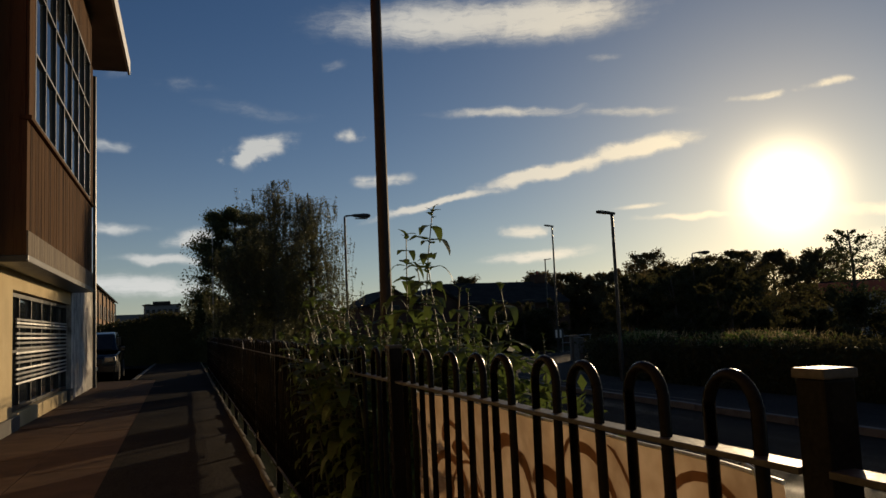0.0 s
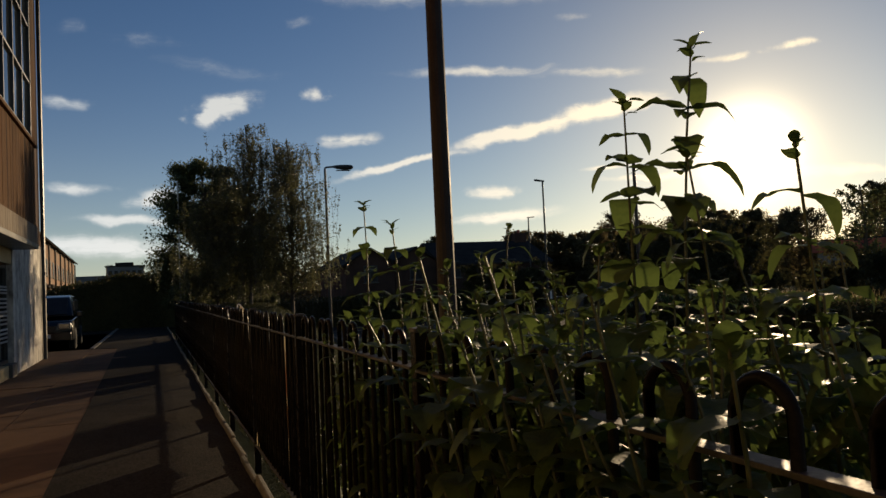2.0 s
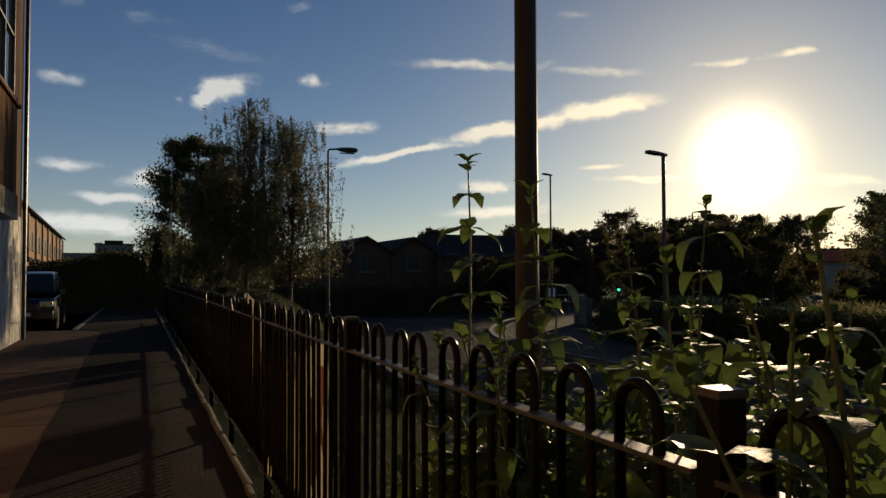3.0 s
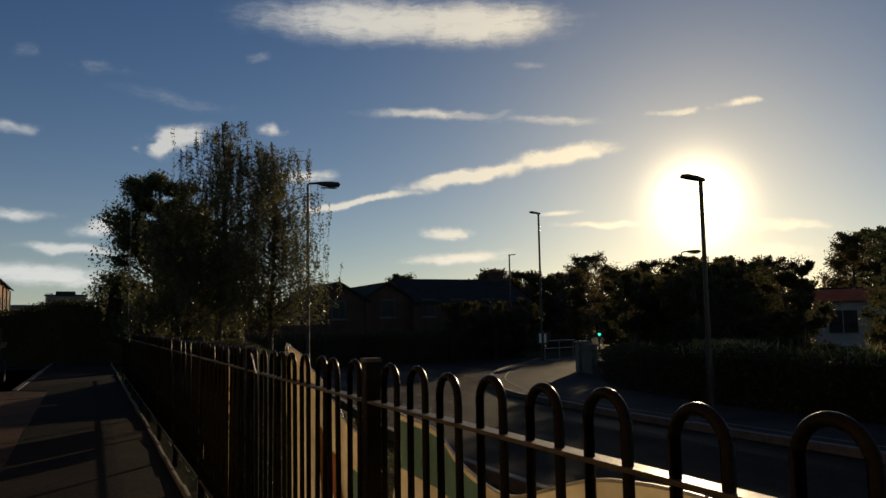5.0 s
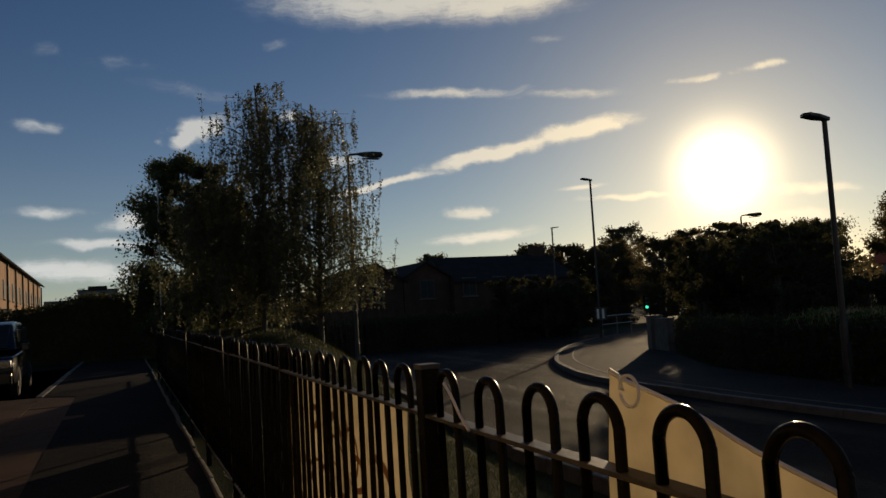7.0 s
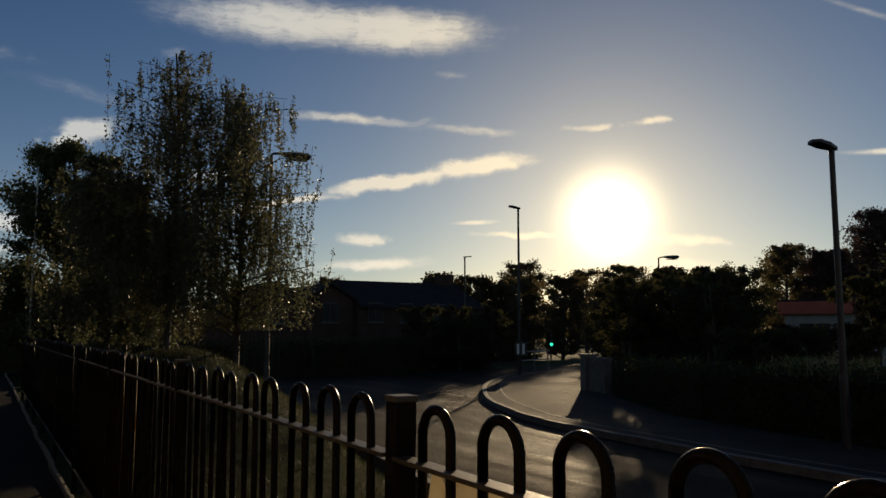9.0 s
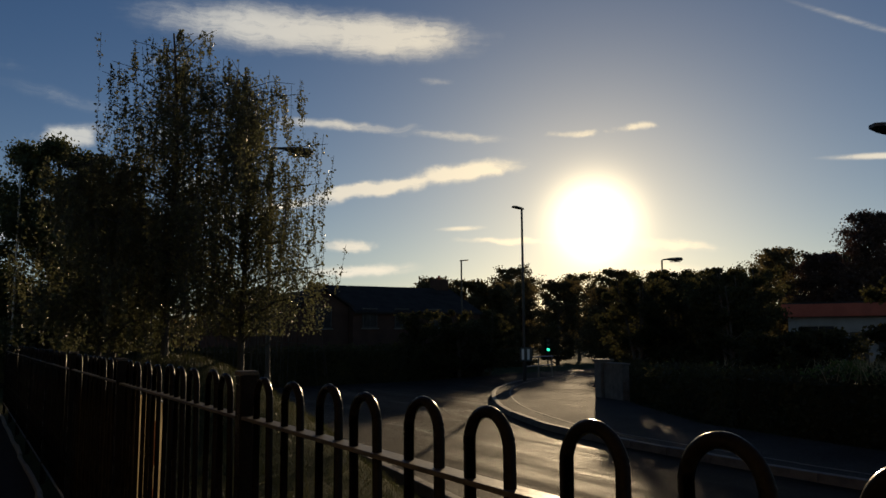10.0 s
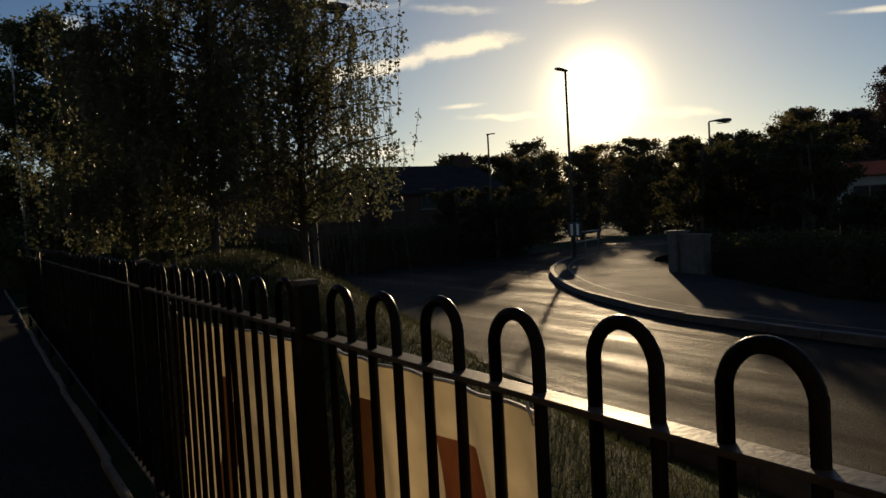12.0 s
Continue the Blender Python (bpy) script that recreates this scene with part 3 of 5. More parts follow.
# ---- the railing ----
def build_fence():
    fence = thing("bow_top_railing", (FENCE_X, 0, 0), "black painted bow-top steel railing along the path", "railing")
    top, rail_z, low_z = 1.37, 1.245, 0.24
    bm = box(bmesh.new(), (-0.026, -0.026, -0.3), (0.026, 0.026, top - 0.008), 0.004)
    post_me = mesh_of(bm, "post")
    bm = box(bmesh.new(), (-0.029, -0.029, top - 0.008), (0.029, 0.029, top + 0.006), 0.003)
    cap_me = mesh_of(bm, "cap")
    bm = bmesh.new()
    box(bm, (-0.022, 0.026, rail_z - 0.010), (0.022, PITCH - 0.026, rail_z), 0.002)
    rail_me = mesh_of(bm, "rail")
    r, half = 0.0105, 0.0567
    pts = [(0, -half, low_z - 0.04)] + [(0, -half, low_z + (top - half - low_z) * k / 3) for k in (1, 2, 3)]
    pts += [(0, -half * math.cos(a), top - r - half + half * math.sin(a)) for a in (math.pi * k / 18 for k in range(1, 18))]
    pts += [(0, half, low_z + (top - half - low_z) * k / 3) for k in (3, 2, 1)] + [(0, half, low_z - 0.04)]
    hoop_me = mesh_of(tube(bmesh.new(), pts, r, 10), "hoop")
    hoop_me.shade_smooth()
    rng = random.Random(4)
    for k in range(-2, 15):
        y = POST_0 + PITCH * k
        p = part("post", post_me, "fence", fence)
        p.matrix_basis = pose(0, y, rng.uniform(-0.006, 0.006), rng.uniform(-0.5, 0.5), rng.uniform(-0.5, 0.5))
        # the cap's paler colour carries the sun's sheen on its top
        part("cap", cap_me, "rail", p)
        if k == 14:
            break
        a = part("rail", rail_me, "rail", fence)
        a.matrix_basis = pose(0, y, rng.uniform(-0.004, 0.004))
        b = part("rail", rail_me, "fence", fence)
        b.matrix_basis = pose(0, y, low_z - rail_z)
        for h in range(9):
            q = part("hoop", hoop_me, "fence", fence)
            q.matrix_basis = pose(0, y + 0.1765 + 0.2265 * h, rng.uniform(-0.004, 0.004), rng.uniform(-0.5, 0.5), rng.uniform(-0.4, 0.4))
    return fence


build_fence()


# ---- lamp columns ----
def column(name, at, top, r0, r1, label, mat="steel", head="", rz=0, reach=0.5):
    base = land(at[0], at[1]) if at[2] is None else at[2]
    e = thing(name, (at[0], at[1], float(base)), label, "street lamp" if head else "pole", rz=rz)
    h = top - float(base)
    bm = bmesh.new()
    tube(bm, [(0, 0, -0.3), (0, 0, 1.1), (0, 0, 1.18), (0, 0, h * 0.6), (0, 0, h)], [r0, r0, r0 * 0.82, (r0 + r1) * 0.42, r1], 14)
    part("column", bm, mat, e, smooth=False)
    part("access_door", box(bmesh.new(), (-0.05, -r0 - 0.004, 0.35), (0.05, -r0 + 0.02, 0.8), 0.004), mat, e)
    if head:
        bm = bmesh.new()
        if head == "flat":
            tube(bm, [(0, 0, h - 0.02), (0, 0, h + 0.06), (-0.06, 0, h + 0.09)], r1 * 1.05, 10)
            part("bracket", bm, mat, e)
            bm = bmesh.new()
            prism(bm, [(0.10, -0.06), (0.12, 0.0), (0.10, 0.06), (-0.2, 0.13), (-0.44, 0.12), (-0.5, 0.0), (-0.44, -0.12), (-0.2, -0.13)], 0, 0.055)
            hd = part("lantern", bm, mat, e)
            hd.matrix_basis = pose(-0.02, 0, h + 0.06, 0, 6, 0)
            part("lens", box(bmesh.new(), (-0.42, -0.09, -0.012), (-0.16, 0.09, -0.002), 0.003), "glass", hd)
        else:
            tube(bm, [(0, 0, h - 0.05), (0, 0, h + 0.02), (0.05, 0, h + 0.07), (reach, 0, h + 0.10)], r1 * 0.8, 8)
            part("arm", bm, mat, e)
            bm = bmesh.new()
            tube(bm, [(reach - 0.05, 0, h + 0.10), (reach + 0.12, 0, h + 0.09), (reach + 0.45, 0, h + 0.08), (reach + 0.72, 0, h + 0.09), (reach + 0.78, 0, h + 0.10)], [0.035, 0.075, 0.11, 0.09, 0.03], 10)
            part("lantern", bm, mat, e)
            part("lens", box(bmesh.new(), (reach + 0.1, -0.09, h - 0.055), (reach + 0.66, 0.09, h - 0.03), 0.02), "glass", e)
    return e


column("utility_column", (2.05, 8.5, None), 9.5, 0.085, 0.055, "brown painted steel column standing in weeds behind the railing", "pole")
column("street_lamp", (6.46, 32.6, None), 6.2, 0.075, 0.045, "dark steel street lamp with a cobra-head lantern beside the birches", head="cobra", rz=0, reach=0.35)
column("street_lamp", (11.91, 20.06, WALK_Z), 4.42, 0.07, 0.045, "slim steel street lamp with a flat lantern on the footway", head="flat", rz=0)
column("street_lamp", (19.65, 39.32, WALK_Z), 6.65, 0.075, 0.045, "slim steel street lamp with a flat lantern at the kerb tip", head="flat", rz=5)
column("street_lamp", (30.8, 41.93, None), 5.25, 0.07, 0.045, "street lamp with a cobra-head lantern above the shrubs", head="cobra", rz=-35, reach=0.3)
column("street_lamp", (26.62, 54.66, None), 6.1, 0.08, 0.05, "distant street lamp by the houses", head="flat", rz=180)
column("street_lamp", (43.5, 52.0, None), 5.4, 0.07, 0.045, "distant street lamp behind the shrubs", head="flat", rz=0)
column("thin_mast", (1.32, 41.9, 0.0), 7.05, 0.05, 0.03, "thin pale steel mast in front of the dark tree", "galv")
column("street_lamp", (-9.0, 190.0, None), 9.0, 0.12, 0.08, "far street lamp against the sky", head="cobra", rz=0, reach=0.6)


# ---- trees ----
def build_tree(name, at, height, spread, label, leaf, bark, count, size, seed, style="round", trunks=1, clear=0.25, clumps=40, squash=1.0, category="tree"):
    rng = np.random.default_rng(seed)
    z0 = float(land(at[0], at[1]))
    e = thing(name, (at[0], at[1], z0), label, category)
    h = height - z0
    tips = []
    tb, limbs = bmesh.new(), bmesh.new()
    for t in range(trunks):
        lean = rng.normal(size=2) * 0.05 * h * (0.5 if trunks == 1 else 1.0)
        foot = rng.normal(size=2) * (0.0 if trunks == 1 else 0.35 * spread * 0.4)
        r = (0.009 if style == "birch" else 0.022) * h / (1 if trunks == 1 else 1.4)
        hh = h * (0.9 if t == 0 else rng.uniform(0.7, 0.92))
        spine = [Vector((foot[0] + lean[0] * s ** 1.5 + 0.03 * h * math.sin(3 * s + t) * s, foot[1] + lean[1] * s ** 1.5, hh * s - 0.2 * (s == 0))) for s in np.linspace(0, 1, 7)]
        tube(tb, spine, [r * (1 - 0.85 * s) + 0.008 for s in np.linspace(0, 1, 7)], 7)
        n = max(6, clumps // trunks)
        for b in range(n):
            s = clear + (0.97 - clear) * (b + rng.random()) / n
            i = min(int(s * 6), 5)
            p = spine[i].lerp(spine[i + 1], s * 6 - i)
            ang = 2.4 * b + rng.normal() * 0.5
            if style == "birch":
                prof = 0.22 + 0.98 * math.sin(math.pi * min(1.0, (1 - s) * 0.8 + 0.04))
                prof *= 0.8 + 0.2 * min(1.0, max(0.0, (s - 0.1) / 0.25))
                rise = 0.55
            else:
                q = (s - clear) / (1 - clear)
                prof = math.sqrt(max(0.05, 1 - (2 * q - 0.85) ** 2 * 0.8)) * squash
                rise = 0.35 + 0.5 * q
            ln = spread * prof * rng.uniform(0.55, 1.05)
            d = Vector((math.cos(ang), math.sin(ang), rise * rng.uniform(0.4, 1.1))).normalized()
            mid = p + d * ln * 0.5 + Vector((0, 0, 0.04 * ln))
            end = p + d * ln + Vector((0, 0, -0.12 * ln if style == "birch" else 0))
            tube(limbs, [p, mid, end], [r * 0.3 * (1.1 - s) + 0.008, r * 0.18 * (1.1 - s) + 0.005, 0.004], 5, cap=False)
            tips.append((p, mid, end, ln))
    part("trunk", tb, bark, e)
    part("branch_spray", limbs, bark, e, "fine branches inside the crown")["kind"] = "stuff"
    c, nrm = [], []
    twigs = bmesh.new()
    per = max(4, count // len(tips))
    longest = max(t[3] for t in tips)
    for p, mid, end, ln in tips:
        if style == "birch":
            share = 0.12 + 1.0 * (ln / longest) ** 1.5
            strands = max(4, int(per * share) // 30)
            for k in range(strands):
                f = rng.uniform(0.04, 1.0)
                o = mid.lerp(end, f * 2 - 1) if f > 0.5 else p.lerp(mid, f * 2)
                o = np.array(o) + rng.normal(size=3) * 0.09 * spread * np.array([1, 1, 0.6])
                drop = rng.uniform(0.03, 0.2) * h * (0.5 + 0.6 * f) * (1.25 if o[2] < 0.55 * h else 1.0)
                m = max(8, int(per * share) // strands)
                u = rng.random(m)
                sway = rng.normal(size=2) * 0.08 * drop
                q = o + np.stack((sway[0] * u, sway[1] * u, -drop * u), 1) + rng.normal(size=(m, 3)) * rng.uniform(0.018, 0.042)
                c.append(q)
                nrm.append(rng.normal(size=(m, 3)) + [0, 0, 0.3])
                tube(twigs, [o, o + np.array([sway[0] * 0.5, sway[1] * 0.5, -drop * 0.5]), o + np.array([sway[0], sway[1], -drop])], [0.004, 0.003, 0.002], 3, cap=False)
        else:
            cl = 5
            for k in range(cl):
                o = np.array(mid.lerp(end, rng.uniform(-0.1, 1.1)))
                m = per // cl
                q = rng.normal(size=(m, 3))
                q /= np.linalg.norm(q, axis=1, keepdims=True)
                stray = np.where(rng.random((m, 1)) < 0.08, rng.uniform(1.05, 1.4, (m, 1)), 1.0)
                q *= (rng.random((m, 1)) ** 0.6) * ln * 0.31 * rng.uniform(0.55, 1.3) * stray
                q[:, 2] *= 0.8
                c.append(o + q)
                nrm.append(q + rng.normal(size=(m, 3)) * 0.5 * ln)
    c, nrm = np.concatenate(c), np.concatenate(nrm)
    keep = c[:, 2] > 0.12 * h
    c, nrm = c[keep], nrm[keep]
    sizes = size * rng.uniform(0.6, 1.35, len(c))
    if style == "birch":
        part("twig_spray", twigs, bark, e, "thin hanging twigs")["kind"] = "stuff"
    else:
        twigs.free()
    ob = part("crown", leaves_mesh("crown", c, nrm, sizes, leaf, rng=rng), leaf, e)
    ob["kind"] = "stuff"
    return e


build_tree("birch_tree", (2.8, 27.0), 7.3, 1.85, "tall weeping birch with small drooping leaves on a grass mound", "birch_leaf", "birch_bark", 54000, 0.054, 11, "birch", 1, 0.12, 64)
build_tree("birch_tree", (4.05, 27.0), 6.9, 1.85, "weeping birch with thin hanging twigs beside the road", "birch_leaf", "birch_bark", 64000, 0.054, 12, "birch", 1, 0.09, 60)
build_tree("birch_tree", (1.85, 27.4), 4.9, 1.7, "bushy young birch on the grass mound", "birch_leaf", "birch_bark", 46000, 0.062, 13, "birch", 1, 0.12, 44)
build_tree("broadleaf_tree", (2.3, 43.3), 8.9, 2.6, "dense dark broadleaf tree behind the birches", "tree_leaf", "bark", 90000, 0.115, 14, clear=0.10, clumps=80)
build_tree("broadleaf_tree", (3.9, 39.5), 6.4, 2.0, "dark broadleaf tree behind the birches", "tree_leaf", "bark", 56000, 0.11, 15, clear=0.08, clumps=54)


def polar(az, dist, y0=8.5):
    return dist * math.sin(radians(az)), y0 + dist * math.cos(radians(az))


FAR = [
    # azimuth, distance, top, spread, material, seed
    (35.4, 122, 12.2, 5.2, "far_leaf", 21), (39.8, 110, 9.6, 4.4, "far_leaf", 22), (42.3, 104, 9.8, 4.6, "far_leaf", 23),
    (44.8, 96, 9.0, 4.2, "far_leaf", 24), (47.8, 100, 8.6, 4.6, "far_leaf", 25), (52.8, 110, 12.4, 4.4, "far_leaf", 26),
    (53.8, 160, 18.2, 7.4, "far_leaf", 27), (57.5, 140, 14.0, 7.5, "far_leaf", 28), (58.6, 102, 15.9, 5.2, "red_leaf", 29), (55.7, 108, 11.6, 4.6, "red_leaf", 41),
    (63.4, 112, 6.0, 4.6, "far_leaf", 30), (67.0, 110, 6.4, 5.5, "far_leaf", 31), (72.5, 100, 8.0, 6.0, "far_leaf", 32),
    (28.5, 66, 6.6, 3.0, "far_leaf", 33), (30.6, 63, 6.2, 2.9, "far_leaf", 34), (32.6, 62, 5.7, 2.7, "far_leaf", 35), (34.2, 66, 5.6, 2.7, "far_leaf", 36),
    (21.3, 120, 10.2, 4.0, "far_leaf", 37), (37.6, 80, 6.6, 3.4, "far_leaf", 38), (76.0, 95, 10.0, 6.5, "far_leaf", 39), (41.0, 70, 5.2, 3.2, "far_leaf", 40),
    (1.6, 90, 2.9, 3.4, "far_leaf", 45), (0.9, 170, 5.2, 4.5, "far_leaf", 46), (3.0, 75, 3.6, 3.2, "far_leaf", 47),
]
for az, dist, top, spread, leaf, seed in FAR:
    x, y = polar(az, dist)
    top += 0.7 if 33 < az < 60 else 0.0
    lab = "distant copper-red beech tree" if leaf == "red_leaf" else "distant rounded broadleaf tree against the sky"
    build_tree("distant_tree", (x, y), top, spread, lab, leaf, "bark", 44000 if leaf == "red_leaf" else 19000, (0.03 * spread + 0.14 + dist * 0.0011) * 0.68, seed, clear=0.08, clumps=150 if leaf == "red_leaf" else 80)

SHRUBS = [
    (23.4, 36.5, 3.9, 1.5, 51), (25.2, 36.0, 4.3, 1.9, 52), (23.6, 33.4, 4.2, 1.9, 53), (21.9, 35.2, 4.0, 1.5, 68), (25.4, 33.4, 4.5, 1.9, 69), (27.0, 38.2, 4.8, 2.0, 70), (23.2, 31.6, 4.0, 1.8, 71), (21.3, 30.6, 3.5, 1.5, 54), (26.0, 34.2, 4.3, 1.9, 55),
    (20.6, 27.6, 1.5, 1.3, 56), (24.0, 29.2, 1.6, 1.5, 57), (29.2, 36.2, 4.2, 1.8, 58), (28.0, 38.6, 4.4, 2.2, 59), (31.0, 38.0, 4.4, 2.0, 60),
    (18.2, 23.4, 3.4, 1.1, 61), (19.4, 20.6, 1.5, 1.3, 62), (24.0, 23.5, 2.2, 1.8, 63), (34.0, 40.0, 4.6, 2.4, 64), (22.5, 17.0, 2.0, 1.7, 65),
    (23.0, 11.0, 3.0, 2.0, 66), (22.0, 4.5, 3.2, 2.0, 67), (20.4, 45.4, 2.9, 1.5, 75), (18.4, 45.7, 2.8, 1.5, 76), (22.4, 46.8, 3.0, 1.5, 77),
]
for x, y, top, spread, seed in SHRUBS:
    build_tree("shrub", (x, y), top, spread, "overgrown dark green shrub behind a low hedge", "hedge_leaf", "bark", 11000, 0.115, seed, trunks=3, clear=0.06, clumps=36, category="shrub")


def build_hedge(name, line, depth, top_of, label, count, size, seed):
    """A clipped hedge: leafy skin over a dark core along a line."""
    rng = np.random.default_rng(seed)
    x0, y0 = line[0]
    e = thing(name, (x0, y0, 0), label, "hedge")
    pts = along(line, 0.35)
    c, nrm = [], []
    for x, y, h in pts:
        base, top = float(land(x, y)), top_of(x, y)
        n = np.array([math.sin(h), -math.cos(h), 0.0])
        m = count // len(pts)
        s = rng.random(m)
        a = rng.random(m)
        side = np.where(a < 0.55, -0.5, 0.5 * rng.uniform(-1, 1, m))
        z = np.where(a < 0.55, base + (top - base) * s, top + rng.normal(size=m) * 0.08)
        off = side * depth + rng.normal(size=m) * 0.07
        q = np.stack((x + n[0] * -off + rng.normal(size=m) * 0.2 - x0, y + n[1] * -off + rng.normal(size=m) * 0.2 - y0, z), 1)
        c.append(q)
        nrm.append(rng.normal(size=(m, 3)) + np.where(a < 0.55, 1.0, 0.0)[:, None] * n + np.where(a < 0.55, 0.0, 1.0)[:, None] * np.array([0, 0, 1.0]))
    c, nrm = np.concatenate(c), np.concatenate(nrm)
    ob = part("foliage", leaves_mesh("foliage", c, nrm, size * rng.uniform(0.6, 1.4, len(c)), "hedge_leaf", rng=rng), "hedge_leaf", e)
    ob["kind"] = "stuff"
    bm = bmesh.new()
    for (xa, ya, ha), (xb, yb, hb) in zip(pts, pts[1:]):
        n = Vector((math.sin(ha), -math.cos(ha), 0)) * depth * 0.36
        t = top_of(xa, ya) - 0.1
        za = float(land(xa, ya)) - 0.1
        A, B = Vector((xa - x0, ya - y0, 0)), Vector((xb - x0, yb - y0, 0))
        lo = [bm.verts.new(v + Vector((0, 0, za))) for v in (A + n, B + n, B - n, A - n)]
        hi = [bm.verts.new(v + Vector((0, 0, t))) for v in (A + n, B + n, B - n, A - n)]
        bm.faces.new(hi)
        for k in range(4):
            bm.faces.new((lo[k], lo[(k + 1) % 4], hi[(k + 1) % 4], hi[k]))
    part("core", bm, "hedge_leaf", e)
    return e


build_hedge("hedge", [(20.0, 33.6), (18.7, 31.6), (16.2, 28.2), (14.2, 24.6), (13.4, 20), (13.3, -8)], 1.0,
            lambda x, y: 0.40 + 0.26 * float(1 - smooth_step(22, 33, y)) + 0.05 * math.sin(1.3 * y) * math.sin(0.37 * y), "long dark clipped hedge behind the footway", 30000, 0.10, 71)
build_hedge("hedge", [(-14, 46.5), (0.0, 45.0), (4.0, 43.0)], 1.2, lambda x, y: 1.65 + 0.95 * float(smooth_step(-6.5, -1.5, x)) + 0.12 * math.sin(1.7 * x) * math.sin(0.6 * x), "tall dark hedge closing the end of the path", 15000, 0.12, 72)
build_hedge("hedge", [(3.0, 46.2), (10.0, 44.9), (17.0, 45.3), (22.5, 47.2)], 1.4, lambda x, y: 0.95, "dark hedge in front of the houses across the road", 11000, 0.12, 73)
build_tree("sapling", (28.2, 27.1), 5.5, 1.5, "slender sapling with thin open twigs behind the hedge", "tree_leaf", "bark", 3600, 0.12, 91, clear=0.16, clumps=40)


# ---- the building beside the path ----
def pane_grid(e, x, y0, y1, z0, z1, cols, rows, frame_w, mat_frame, facing=1):
    """A window in a wall facing x: outer frame, glazing bars and single panes."""
    t = 0.05 * facing
    bm = bmesh.new()
    for a, b in (((y0, z0), (y1, z0 + frame_w)), ((y0, z1 - frame_w), (y1, z1)), ((y0, z0 + frame_w), (y0 + frame_w, z1 - frame_w)), ((y1 - frame_w, z0 + frame_w), (y1, z1 - frame_w))):
        box(bm, (x - t, a[0], a[1]), (x + t, b[0], b[1]), 0.004)
    w = part("window", bm, mat_frame, e)
    for k in range(1, cols):
        y = y0 + (y1 - y0) * k / cols
        part("mullion", box(bmesh.new(), (x - t * 0.8, y - frame_w * 0.4, z0 + frame_w), (x + t * 0.8, y + frame_w * 0.4, z1 - frame_w), 0.003), mat_frame, w)
    for k in range(1, rows):
        z = z0 + (z1 - z0) * k / rows
        part("transom", box(bmesh.new(), (x - t * 0.7, y0 + frame_w, z - frame_w * 0.35), (x + t * 0.7, y1 - frame_w, z + frame_w * 0.35), 0.003), mat_frame, w)
    rng = random.Random(3)
    for c in range(cols):
        for r in range(rows):
            ya, yb = y0 + (y1 - y0) * c / cols, y0 + (y1 - y0) * (c + 1) / cols
            za, zb = z0 + (z1 - z0) * r / rows, z0 + (z1 - z0) * (r + 1) / rows
            p = part("pane", box(bmesh.new(), (-0.006, -(yb - ya) / 2 + 0.01, -(zb - za) / 2 + 0.01), (0.006, (yb - ya) / 2 - 0.01, (zb - za) / 2 - 0.01)), "glass", w)
            p.matrix_basis = pose(x - 0.3 * t, (ya + yb) / 2, (za + zb) / 2, 0, rng.uniform(-0.5, 0.5), rng.uniform(-0.5, 0.5))
    return w


